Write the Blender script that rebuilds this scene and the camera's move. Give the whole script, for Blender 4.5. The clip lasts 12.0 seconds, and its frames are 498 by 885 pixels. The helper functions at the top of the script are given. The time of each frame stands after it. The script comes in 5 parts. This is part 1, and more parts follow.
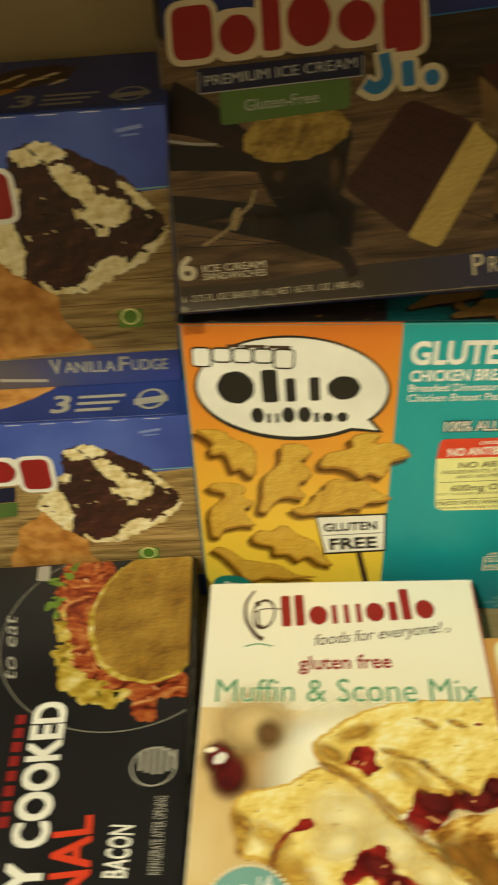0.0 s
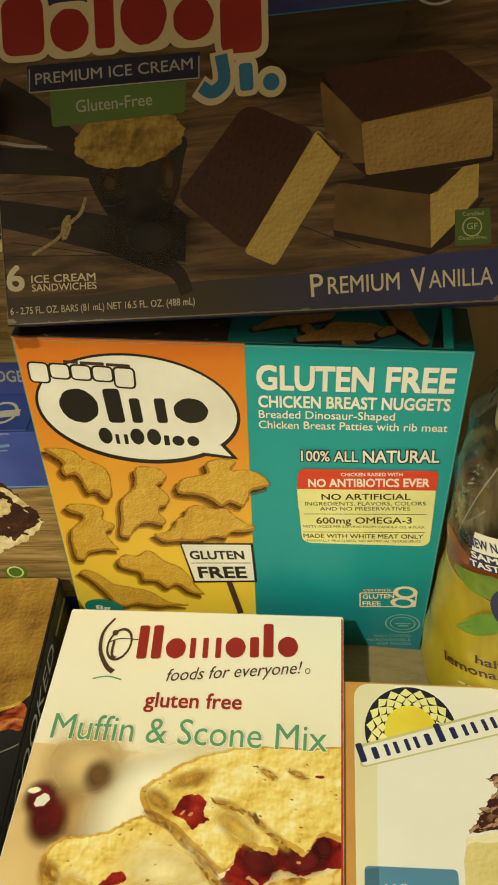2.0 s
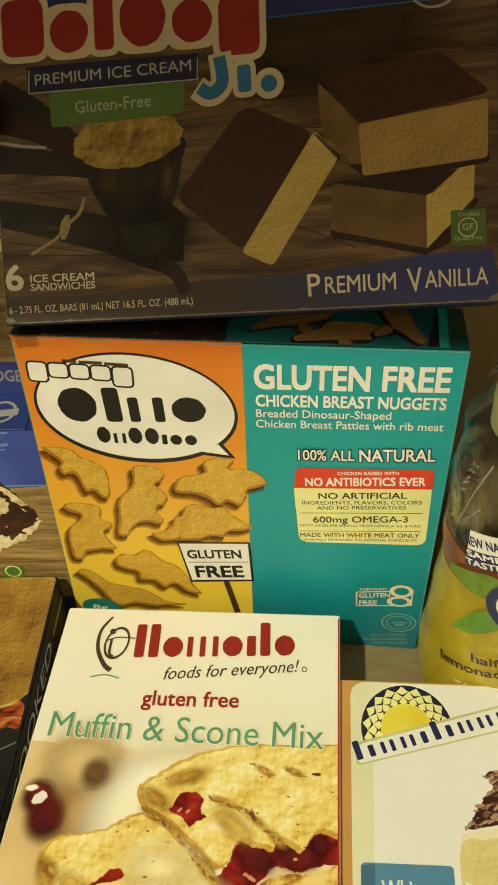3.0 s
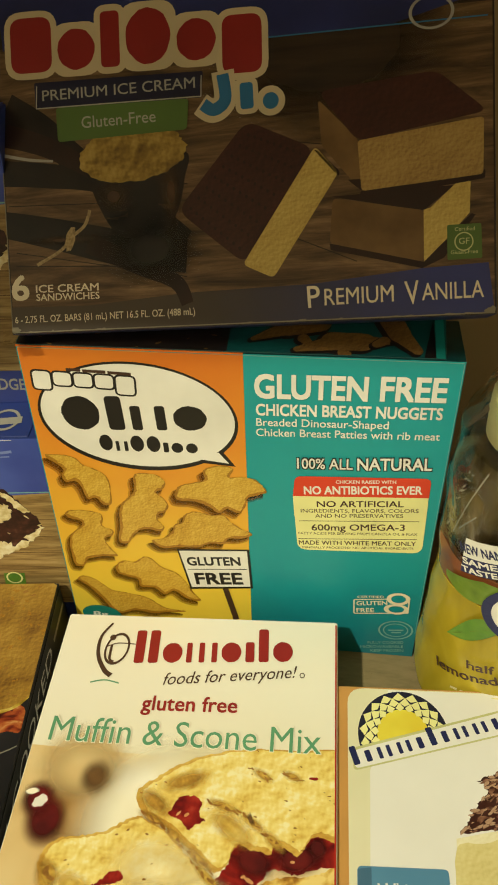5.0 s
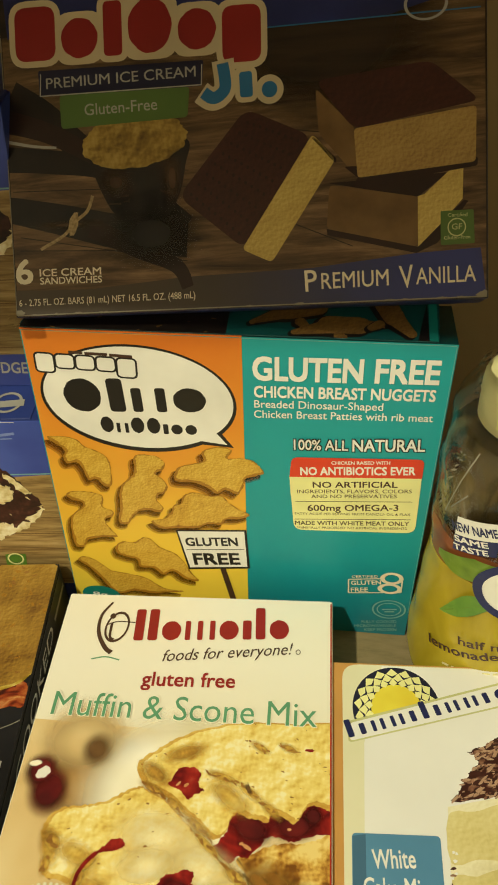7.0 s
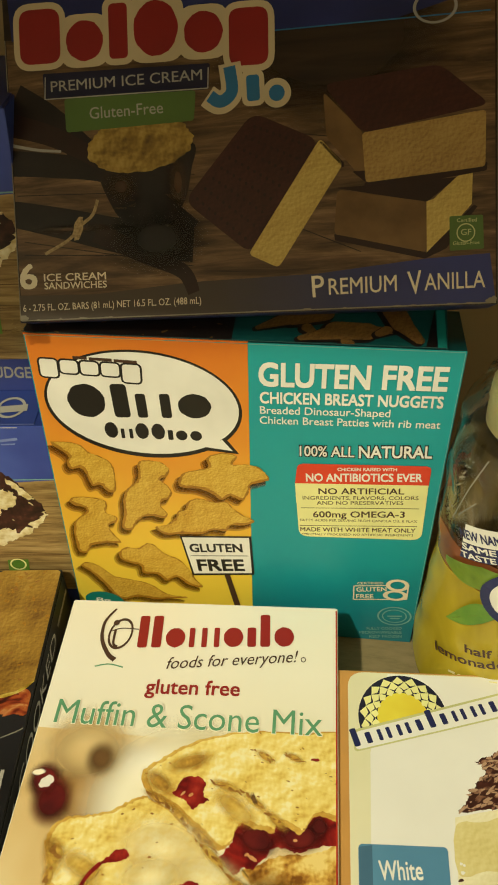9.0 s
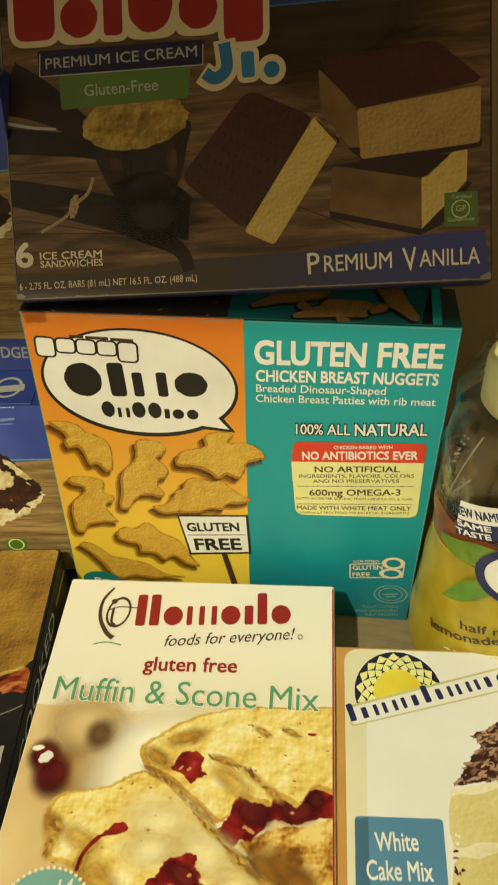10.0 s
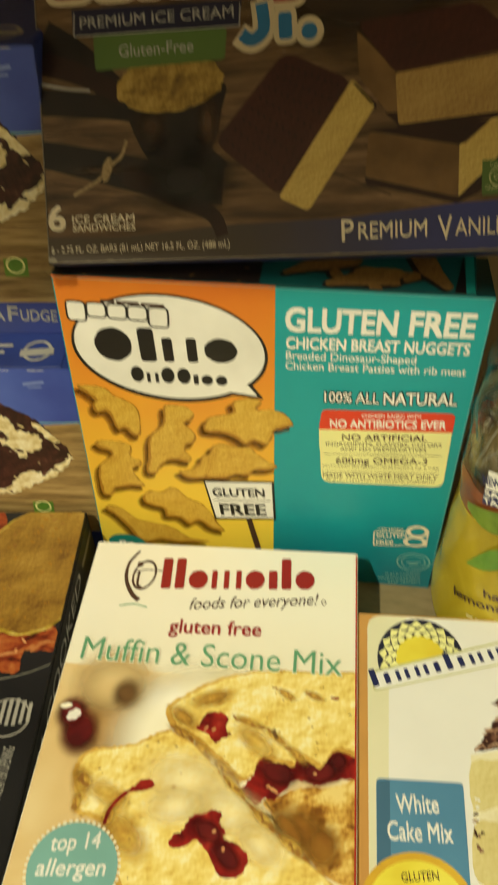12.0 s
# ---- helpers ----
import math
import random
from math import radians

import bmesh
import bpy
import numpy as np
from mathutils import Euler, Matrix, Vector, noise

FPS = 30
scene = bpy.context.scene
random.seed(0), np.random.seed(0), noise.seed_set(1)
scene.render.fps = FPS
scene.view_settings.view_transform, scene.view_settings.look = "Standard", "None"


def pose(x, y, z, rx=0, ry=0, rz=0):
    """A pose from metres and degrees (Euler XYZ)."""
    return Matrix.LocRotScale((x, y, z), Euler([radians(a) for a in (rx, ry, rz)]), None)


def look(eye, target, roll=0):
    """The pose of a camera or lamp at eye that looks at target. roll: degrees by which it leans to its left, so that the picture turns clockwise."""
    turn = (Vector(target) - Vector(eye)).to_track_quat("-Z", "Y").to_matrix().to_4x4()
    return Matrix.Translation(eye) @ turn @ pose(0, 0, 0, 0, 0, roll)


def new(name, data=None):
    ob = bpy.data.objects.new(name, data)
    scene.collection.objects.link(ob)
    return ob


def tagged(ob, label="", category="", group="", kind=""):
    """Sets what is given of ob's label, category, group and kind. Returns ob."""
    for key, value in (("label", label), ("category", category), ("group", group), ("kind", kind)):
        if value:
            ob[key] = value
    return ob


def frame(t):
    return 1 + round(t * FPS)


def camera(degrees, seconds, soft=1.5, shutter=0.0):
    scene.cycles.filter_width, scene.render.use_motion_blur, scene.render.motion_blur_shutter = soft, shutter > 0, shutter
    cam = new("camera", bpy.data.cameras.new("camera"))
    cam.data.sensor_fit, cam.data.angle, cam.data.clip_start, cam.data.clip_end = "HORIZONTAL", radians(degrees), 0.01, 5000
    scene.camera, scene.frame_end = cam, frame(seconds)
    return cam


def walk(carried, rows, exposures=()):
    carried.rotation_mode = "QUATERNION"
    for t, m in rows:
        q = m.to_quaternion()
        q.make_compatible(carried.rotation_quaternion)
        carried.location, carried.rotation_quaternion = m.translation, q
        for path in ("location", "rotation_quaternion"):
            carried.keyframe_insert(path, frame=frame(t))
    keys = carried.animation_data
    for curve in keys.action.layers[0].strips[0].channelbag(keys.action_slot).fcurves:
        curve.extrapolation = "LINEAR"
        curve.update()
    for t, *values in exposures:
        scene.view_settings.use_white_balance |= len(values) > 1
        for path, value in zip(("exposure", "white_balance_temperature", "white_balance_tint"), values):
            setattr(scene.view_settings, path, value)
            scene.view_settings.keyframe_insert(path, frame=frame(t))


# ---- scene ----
cam = camera(32.6, 12.0, soft=1.85, shutter=0.8)
PATH = [
    (0, (0.028, 0.01, 0.39), (-0.205, 1.491, -0.934), -5.5),
    (0.5, (0.077, 0.018, 0.384), (-0.19, 1.503, -0.928), -4.7),
    (1, (0.1, 0.032, 0.38), (-0.177, 1.515, -0.933), -4.6),
    (1.5, (0.101, 0.041, 0.377), (-0.188, 1.521, -0.937), -4.7),
    (2, (0.1, 0.043, 0.377), (-0.182, 1.52, -0.942), -4.5),
    (2.5, (0.102, 0.039, 0.378), (-0.17, 1.525, -0.933), -4.3),
    (3, (0.1, 0.04, 0.377), (-0.174, 1.524, -0.936), -4.2),
    (5, (0.1, 0.034, 0.38), (-0.17, 1.537, -0.911), -3.7),
    (5.5, (0.099, 0.033, 0.38), (-0.173, 1.536, -0.912), -3.7),
    (6, (0.097, 0.031, 0.382), (-0.173, 1.533, -0.912), -3.6),
    (6.5, (0.097, 0.028, 0.381), (-0.164, 1.527, -0.917), -3.5),
    (7, (0.099, 0.023, 0.382), (-0.152, 1.519, -0.92), -3.2),
    (9, (0.096, 0.027, 0.382), (-0.155, 1.524, -0.921), -3.1),
    (9.5, (0.096, 0.025, 0.381), (-0.148, 1.519, -0.926), -3.0),
    (10, (0.097, 0.023, 0.38), (-0.147, 1.502, -0.945), -3.2),
    (10.5, (0.1, 0.02, 0.38), (-0.154, 1.483, -0.959), -3.7),
    (11, (0.101, 0.02, 0.386), (-0.173, 1.5, -0.931), -3.6),
    (11.5, (0.095, 0.022, 0.388), (-0.217, 1.494, -0.93), -3.3),
    (12, (0.091, 0.022, 0.382), (-0.181, 1.439, -1.003), -3.3),
]
walk(cam, [(t, look(eye, target, roll)) for t, eye, target, roll in PATH], ((0, 0.0), (9, 0.0), (12, 0.05)))

# ---- light: a warm ceiling panel in the room behind the viewer, and dim bounced light ----
world = bpy.data.worlds.new("world")
scene.world = world
world.use_nodes = True
world.node_tree.nodes["Background"].inputs[0].default_value = (1.0, 0.93, 0.7, 1)
world.node_tree.nodes["Background"].inputs[1].default_value = 0.08


def area_lamp(name, eye, target, width, height, watts, colour):
    data = bpy.data.lights.new(name, "AREA")
    data.shape, data.size, data.size_y, data.energy, data.color = "RECTANGLE", width, height, watts, colour
    ob = new(name, data)
    ob.matrix_world = look(eye, target)
    return ob


area_lamp("ceiling_lamp", (-0.6, -1.2, 2.28), (0.05, 0.1, 0.0), 0.07, 0.07, 58.5, (1.0, 0.955, 0.655))


# ---- materials ----
def hexc(code):
    """A print colour from its sRGB hex code."""
    vals = [int(code[i:i + 2], 16) / 255 for i in (0, 2, 4)]
    return tuple(v / 12.92 if v <= 0.04045 else ((v + 0.055) / 1.055) ** 2.4 for v in vals) + (1.0,)


def ink(name, stops, scale=60.0, stretch=(1, 1, 1), detail=4.0, distort=0.0, rough=0.42, gradient=None, weight=0.7,
        bump=0.0, metal=0.0, spots=None, contrast=(0.3, 0.7), coat=0.0, fade=None, grit=0.5, lumps=0.0):
    """A printed or plain surface. stops: colours along a ramp driven by noise, and by a gradient (axis, from, to in mm) if given.
    spots: (colour, scale, size) of small flecks."""
    mat = bpy.data.materials.new(name)
    mat.use_nodes = True
    nt = mat.node_tree
    bsdf = nt.nodes["Principled BSDF"]
    link = nt.links.new
    coord = nt.nodes.new("ShaderNodeTexCoord")
    mapping = nt.nodes.new("ShaderNodeMapping")
    mapping.inputs["Scale"].default_value = stretch
    link(coord.outputs["Object"], mapping.inputs["Vector"])
    tex = nt.nodes.new("ShaderNodeTexNoise")
    tex.inputs["Scale"].default_value = scale
    tex.inputs["Detail"].default_value = detail
    tex.inputs["Roughness"].default_value = grit
    tex.inputs["Distortion"].default_value = distort
    link(mapping.outputs["Vector"], tex.inputs["Vector"])
    spread = nt.nodes.new("ShaderNodeMapRange")
    spread.inputs["From Min"].default_value, spread.inputs["From Max"].default_value = contrast
    link(tex.outputs["Fac"], spread.inputs["Value"])
    fac = spread.outputs["Result"]
    if lumps:
        # crumb texture of the printed food picture, lumps lit and shaded in colour
        moved = nt.nodes.new("ShaderNodeMapping")
        moved.inputs["Location"].default_value = (0.0012, -0.002, 0.0)
        link(mapping.outputs["Vector"], moved.inputs["Vector"])
        tex_b = nt.nodes.new("ShaderNodeTexNoise")
        for key in ("Scale", "Detail", "Roughness", "Distortion"):
            tex_b.inputs[key].default_value = tex.inputs[key].default_value
        link(moved.outputs["Vector"], tex_b.inputs["Vector"])
        slope = nt.nodes.new("ShaderNodeMath")
        slope.operation = "SUBTRACT"
        link(tex.outputs["Fac"], slope.inputs[0])
        link(tex_b.outputs["Fac"], slope.inputs[1])
        gain = nt.nodes.new("ShaderNodeMath")
        gain.operation = "MULTIPLY_ADD"
        gain.inputs[1].default_value = lumps
        link(slope.outputs["Value"], gain.inputs[0])
        link(spread.outputs["Result"], gain.inputs[2])
        fac = gain.outputs["Value"]
    if gradient:
        axis, lo, hi = gradient
        split = nt.nodes.new("ShaderNodeSeparateXYZ")
        link(coord.outputs["Object"], split.inputs["Vector"])
        ramp_g = nt.nodes.new("ShaderNodeMapRange")
        ramp_g.inputs["From Min"].default_value, ramp_g.inputs["From Max"].default_value = lo / 1000, hi / 1000
        link(split.outputs["XYZ".index(axis)], ramp_g.inputs["Value"])
        mixer = nt.nodes.new("ShaderNodeMix")
        mixer.inputs["Factor"].default_value = weight
        link(fac, mixer.inputs["A"])
        link(ramp_g.outputs["Result"], mixer.inputs["B"])
        fac = mixer.outputs["Result"]
    ramp = nt.nodes.new("ShaderNodeValToRGB")
    els = ramp.color_ramp.elements
    while len(els) < len(stops):
        els.new(0.5)
    for i, col in enumerate(stops):
        els[i].position = i / max(1, len(stops) - 1)
        els[i].color = hexc(col)
    link(fac, ramp.inputs["Fac"])
    colour = ramp.outputs["Color"]
    if spots:
        code, sp_scale, size = spots
        vor = nt.nodes.new("ShaderNodeTexNoise")
        vor.inputs["Scale"].default_value = sp_scale
        vor.inputs["Detail"].default_value = 2.0
        link(coord.outputs["Object"], vor.inputs["Vector"])
        cut = nt.nodes.new("ShaderNodeMapRange")
        cut.inputs["From Min"].default_value, cut.inputs["From Max"].default_value = size, size + 0.06
        link(vor.outputs["Fac"], cut.inputs["Value"])
        mx = nt.nodes.new("ShaderNodeMix")
        mx.data_type = "RGBA"
        link(cut.outputs["Result"], mx.inputs["Factor"])
        link(colour, mx.inputs["A"])
        mx.inputs["B"].default_value = hexc(code)
        colour = mx.outputs["Result"]
    link(colour, bsdf.inputs["Base Color"])
    bsdf.inputs["Roughness"].default_value = rough
    bsdf.inputs["Metallic"].default_value = metal
    bsdf.inputs["Specular IOR Level"].default_value = 0.4
    bsdf.inputs["Coat Weight"].default_value = coat
    if fade:
        # ink that thins out towards the edge of its patch
        gen = nt.nodes.new("ShaderNodeVectorMath")
        gen.operation = "SUBTRACT"
        gen.inputs[1].default_value = (0.5, 0.5, 0.0)
        link(coord.outputs["Generated"], gen.inputs[0])
        flatten = nt.nodes.new("ShaderNodeVectorMath")
        flatten.operation = "MULTIPLY"
        flatten.inputs[1].default_value = (2.0, 2.0, 0.0)
        link(gen.outputs["Vector"], flatten.inputs[0])
        size = nt.nodes.new("ShaderNodeVectorMath")
        size.operation = "LENGTH"
        link(flatten.outputs["Vector"], size.inputs[0])
        cover = nt.nodes.new("ShaderNodeMapRange")
        cover.interpolation_type = "SMOOTHSTEP"
        cover.inputs["From Min"].default_value, cover.inputs["From Max"].default_value = fade, 0.97
        cover.inputs["To Min"].default_value, cover.inputs["To Max"].default_value = 1.0, 0.0
        link(size.outputs["Value"], cover.inputs["Value"])
        link(cover.outputs["Result"], bsdf.inputs["Alpha"])
    # fine relief of the board or the surface
    grain = nt.nodes.new("ShaderNodeTexNoise")
    grain.inputs["Scale"].default_value = 900 if bump == 0 else scale
    link(coord.outputs["Object"], grain.inputs["Vector"])
    relief = nt.nodes.new("ShaderNodeBump")
    relief.inputs["Strength"].default_value = 0.05 if bump == 0 else bump
    relief.inputs["Distance"].default_value = 0.0004 if bump == 0 else 0.002
    link(grain.outputs["Fac"], relief.inputs["Height"])
    link(relief.outputs["Normal"], bsdf.inputs["Normal"])
    return mat


def flat_ink(name, code, rough=0.42, vary=0.0):
    """One printed colour, with the slight unevenness of ink on board."""
    r, g, b = (int(code[i:i + 2], 16) for i in (0, 2, 4))
    darker = "".join("%02x" % max(0, min(255, int(v * (0.93 - vary)))) for v in (r, g, b))
    return ink(name, [darker, code], scale=35, detail=3, rough=rough)


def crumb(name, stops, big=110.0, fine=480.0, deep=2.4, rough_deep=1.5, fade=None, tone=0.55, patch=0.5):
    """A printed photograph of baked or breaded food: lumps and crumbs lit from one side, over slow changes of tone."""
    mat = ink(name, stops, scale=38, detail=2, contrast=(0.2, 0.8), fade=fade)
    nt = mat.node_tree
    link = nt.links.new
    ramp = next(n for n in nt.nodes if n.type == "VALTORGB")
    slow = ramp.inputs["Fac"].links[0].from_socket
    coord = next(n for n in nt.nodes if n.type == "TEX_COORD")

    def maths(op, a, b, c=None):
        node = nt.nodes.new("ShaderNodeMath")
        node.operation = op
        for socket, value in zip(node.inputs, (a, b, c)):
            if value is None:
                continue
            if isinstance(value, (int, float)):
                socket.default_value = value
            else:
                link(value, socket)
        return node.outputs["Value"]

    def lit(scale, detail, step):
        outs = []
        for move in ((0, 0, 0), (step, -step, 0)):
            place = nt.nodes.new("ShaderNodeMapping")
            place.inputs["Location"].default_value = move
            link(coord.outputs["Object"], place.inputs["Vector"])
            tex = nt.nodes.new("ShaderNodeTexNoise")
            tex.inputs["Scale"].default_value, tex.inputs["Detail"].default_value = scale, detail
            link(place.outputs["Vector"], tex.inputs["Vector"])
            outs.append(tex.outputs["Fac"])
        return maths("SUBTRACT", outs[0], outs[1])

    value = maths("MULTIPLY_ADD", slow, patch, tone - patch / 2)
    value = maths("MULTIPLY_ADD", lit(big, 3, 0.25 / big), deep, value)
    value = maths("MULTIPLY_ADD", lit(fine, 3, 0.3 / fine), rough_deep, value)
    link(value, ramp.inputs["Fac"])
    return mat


def sheer(name, code, cover):
    """A thin tone printed over another, such as the shadow in a photograph."""
    mat = flat_ink(name, code)
    mat.node_tree.nodes["Principled BSDF"].inputs["Alpha"].default_value = cover
    return mat


M = {}
M["white"] = flat_ink("white_ink", "f0eee8")
M["cream"] = flat_ink("cream_ink", "efe3c8")
M["black"] = flat_ink("black_ink", "1f1c19")
M["brown_text"] = flat_ink("dark_brown_ink", "4a3326")
M["red"] = flat_ink("red_ink", "98221f")
M["bright_red"] = flat_ink("bright_red_ink", "df4326")
M["navy"] = flat_ink("navy_ink", "20265a")
M["deep_navy"] = flat_ink("deep_navy_ink", "1b1c38")
M["green"] = flat_ink("green_ink", "557036")
M["leaf_green"] = ink("leaf_green_print", ["4e7a2c", "6f9438"], scale=80)
M["sage"] = flat_ink("sage_green_ink", "5f9d77")
M["teal"] = ink("teal_print", ["156f84", "17949f", "1b9ea6"], scale=25, gradient=("Y", 0, 120), weight=0.8)
M["teal_plain"] = flat_ink("teal_ink", "15807c")
# teal of the carton's top, darkened for the shade it stands in
M["shaded_teal"] = flat_ink("shaded_teal_ink", "0d4a4c")
M["orange"] = ink("orange_to_yellow_print", ["f0d84c", "e8bc3c", "e0922e", "d06a20"], scale=20, gradient=("Y", 15, 190), weight=0.88)
M["orange_side"] = flat_ink("orange_ink", "e2701f")
M["pale_yellow"] = flat_ink("pale_yellow_ink", "f3f0a8")
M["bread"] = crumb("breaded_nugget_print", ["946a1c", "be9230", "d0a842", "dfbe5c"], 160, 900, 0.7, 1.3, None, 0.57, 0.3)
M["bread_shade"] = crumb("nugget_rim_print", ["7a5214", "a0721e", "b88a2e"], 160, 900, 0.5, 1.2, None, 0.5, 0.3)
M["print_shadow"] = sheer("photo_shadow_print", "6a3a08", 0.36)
# pieces on the carton's top, with the shade put into their colour
M["shaded_bread"] = crumb("shaded_nugget_print", ["4a3418", "6e5028", "826232"], 160, 700, 0.8, 1.2)
M["board_wood"] = ink("weathered_plank_print", ["281a11", "4e3926", "70563b", "9a7a56"], scale=24, stretch=(1, 9, 1), detail=10, distort=0.5, contrast=(0.28, 0.72), grit=0.66)
M["dim_wood"] = ink("shaded_plank_print", ["211811", "382a1e"], scale=24, stretch=(1, 9, 1), detail=8, distort=0.4, contrast=(0.3, 0.7), fade=0.3)
M["dim_photo"] = ink("bowl_shade_print", ["120d0b", "1e1612"], scale=30, detail=3, fade=0.15)
M["bowl_sheen"] = ink("brown_sheen_print", ["3a281c", "4e3726"], scale=30, detail=3, fade=0.05)
M["dark_wood"] = ink("dark_plank_print", ["17120f", "281e17", "3a2b21"], scale=26, stretch=(1, 8, 1), detail=9, distort=0.3, contrast=(0.2, 0.8))
M["pale_wood"] = ink("pale_plank_print", ["4e3c26", "84693f", "a88c5a", "c4a876"], scale=26, stretch=(1, 11, 1), detail=9, distort=0.6, contrast=(0.26, 0.74), grit=0.62)
M["band_blue"] = ink("grey_to_navy_band", ["4a3d30", "443a36", "38385a", "353c7c"], scale=40, gradient=("X", 50, 165), weight=0.9)
M["sundae_band"] = ink("grey_to_blue_band", ["6a5f4c", "565260", "3c4684", "354292"], scale=40, gradient=("X", 70, 190), weight=0.85)
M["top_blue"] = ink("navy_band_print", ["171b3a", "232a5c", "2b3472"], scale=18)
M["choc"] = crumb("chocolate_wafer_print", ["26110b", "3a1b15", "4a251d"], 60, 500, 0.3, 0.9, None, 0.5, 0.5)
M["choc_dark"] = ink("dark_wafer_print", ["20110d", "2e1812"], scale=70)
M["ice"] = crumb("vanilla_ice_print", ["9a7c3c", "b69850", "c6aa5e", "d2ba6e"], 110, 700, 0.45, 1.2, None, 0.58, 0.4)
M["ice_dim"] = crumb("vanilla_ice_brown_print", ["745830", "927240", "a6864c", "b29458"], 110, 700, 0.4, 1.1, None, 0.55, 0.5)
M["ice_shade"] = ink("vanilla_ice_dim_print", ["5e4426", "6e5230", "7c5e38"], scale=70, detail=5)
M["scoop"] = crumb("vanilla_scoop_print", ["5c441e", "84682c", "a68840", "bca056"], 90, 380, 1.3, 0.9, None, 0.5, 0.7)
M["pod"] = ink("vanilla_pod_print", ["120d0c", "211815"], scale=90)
M["twine"] = ink("twine_print", ["7d6845", "b59c70"], scale=900)
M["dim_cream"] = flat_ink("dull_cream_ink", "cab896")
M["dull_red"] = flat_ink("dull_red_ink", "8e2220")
M["scuffed_board"] = flat_ink("scuffed_board_edge", "8f8674", 0.6)
M["grey_text"] = flat_ink("grey_ink", "a9a59c")
M["blue_jr"] = flat_ink("bright_blue_ink", "2b6d9c")
M["carton_white"] = ink("carton_white_board", ["ded9cc", "efece2"], scale=60)
M["red_side"] = flat_ink("red_side_ink", "b02a1c")
M["n_top"] = ink("cream_white_print", ["e8dfc6", "eee9d6", "f1eee2"], scale=12, gradient=("Y", 95, 150), weight=0.8)
M["n_photo"] = ink("kitchen_photo_print", ["c9a56a", "dcc08a", "e9d8ac", "f1e6c8"], scale=26, detail=2, distort=0.4, gradient=("X", 0, 134), weight=0.4)
M["n_brown"] = ink("blurred_brown_print", ["8a6534", "b08a52", "c6a46c"], scale=38, detail=2, fade=0.15)
M["n_tan"] = ink("blurred_tan_print", ["d3b57c", "e0c894"], scale=38, detail=2, fade=0.15)
# highlights and tan shade of the scones, drawn into the print's colour
M["soft_light"] = crumb("scone_highlight_print", ["dcc06a", "eed894", "f5e6b0", "faf1cc"], 60, 380, 1.3, 0.8, 0.01, 0.58, 0.4)
M["soft_tan"] = crumb("scone_tan_shade_print", ["9c7028", "c0943e", "d4b050", "e2c46c"], 60, 380, 1.4, 1.0, 0.01, 0.45, 0.5)
M["soft_brown"] = ink("toasted_brown_print", ["86561e", "a4742e"], scale=90, detail=4, fade=0.05)
M["soft_dark"] = ink("dark_photo_print", ["5a3c20", "80603a"], scale=60, detail=3, fade=0.1)
M["n_cloth"] = ink("cream_cloth_print", ["f0e6c4", "f6efd6", "fbf7e8"], scale=30, detail=2, fade=0.5)
M["berry"] = ink("cranberry_print", ["2e0a0c", "561214", "701c1a"], scale=60, fade=0.3)
M["jam"] = ink("berry_jam_print", ["3a0c10", "701618", "982620", "b44436"], scale=130, detail=4, distort=0.5, contrast=(0.15, 0.85), rough=0.3, lumps=0.8)
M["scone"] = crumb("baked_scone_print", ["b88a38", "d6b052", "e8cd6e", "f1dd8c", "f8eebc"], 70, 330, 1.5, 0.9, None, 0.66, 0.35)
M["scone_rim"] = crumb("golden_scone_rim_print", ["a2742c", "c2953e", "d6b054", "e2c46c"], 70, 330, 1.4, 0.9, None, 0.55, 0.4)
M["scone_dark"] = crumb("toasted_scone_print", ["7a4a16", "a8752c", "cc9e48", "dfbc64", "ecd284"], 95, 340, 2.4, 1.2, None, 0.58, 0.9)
M["scone_crack"] = crumb("scone_crack_print", ["6a4216", "8e622a", "a87e3c"], 200, 900, 0.5, 0.8)
M["badge_teal"] = flat_ink("pale_teal_ink", "7fb3b0")
M["script_blue"] = flat_ink("pale_blue_ink", "8496d2")
M["tan"] = flat_ink("tan_ink", "cf9a55")
M["k_white"] = ink("white_panel_print", ["e2e1de", "eeedea"], scale=15)
M["k_beige"] = ink("pale_green_beige_print", ["d9d6b4", "e6e2c6"], scale=15)
M["sun_yellow"] = ink("sun_yellow_print", ["dcc63c", "e6d84a", "ece25e"], scale=45, detail=2)
M["leaf_beige"] = flat_ink("pale_olive_ink", "c9c98e")
M["slate"] = ink("slate_blue_print", ["4c7ea4", "5a8eb2"], scale=15)
M["slate_dark"] = flat_ink("slate_blue_deep_ink", "486f8e")
M["cake"] = crumb("cake_crumb_print", ["cabf92", "ddd4ac", "e8e1c0", "eeead2"], 60, 500, 0.5, 0.6, None, 0.55, 0.5)
M["cake_yellow"] = crumb("pale_sponge_print", ["c2b270", "d4c688", "ded39c"], 60, 420, 0.6, 0.9, None, 0.55, 0.5)
M["flakes"] = ink("chocolate_flake_print", ["4e3024", "7a5442", "9c7862"], scale=260, detail=4, lumps=1.0)
M["flake_light"] = crumb("pale_chocolate_flake_print", ["8a6450", "ac8a70", "c0a48c"], 200, 700, 0.6, 0.8)
M["gold"] = ink("gold_print", ["c99a2c", "e6c044"], scale=30)
M["blue_sundae"] = ink("blue_band_print", ["35469a", "465ab0", "566cc0"], scale=14)
M["blue_deep"] = ink("deep_blue_print", ["22306e", "2d3f88"], scale=20)
M["cone"] = ink("waffle_cone_print", ["a0662a", "bf8440", "d29c58"], scale=120, detail=4)
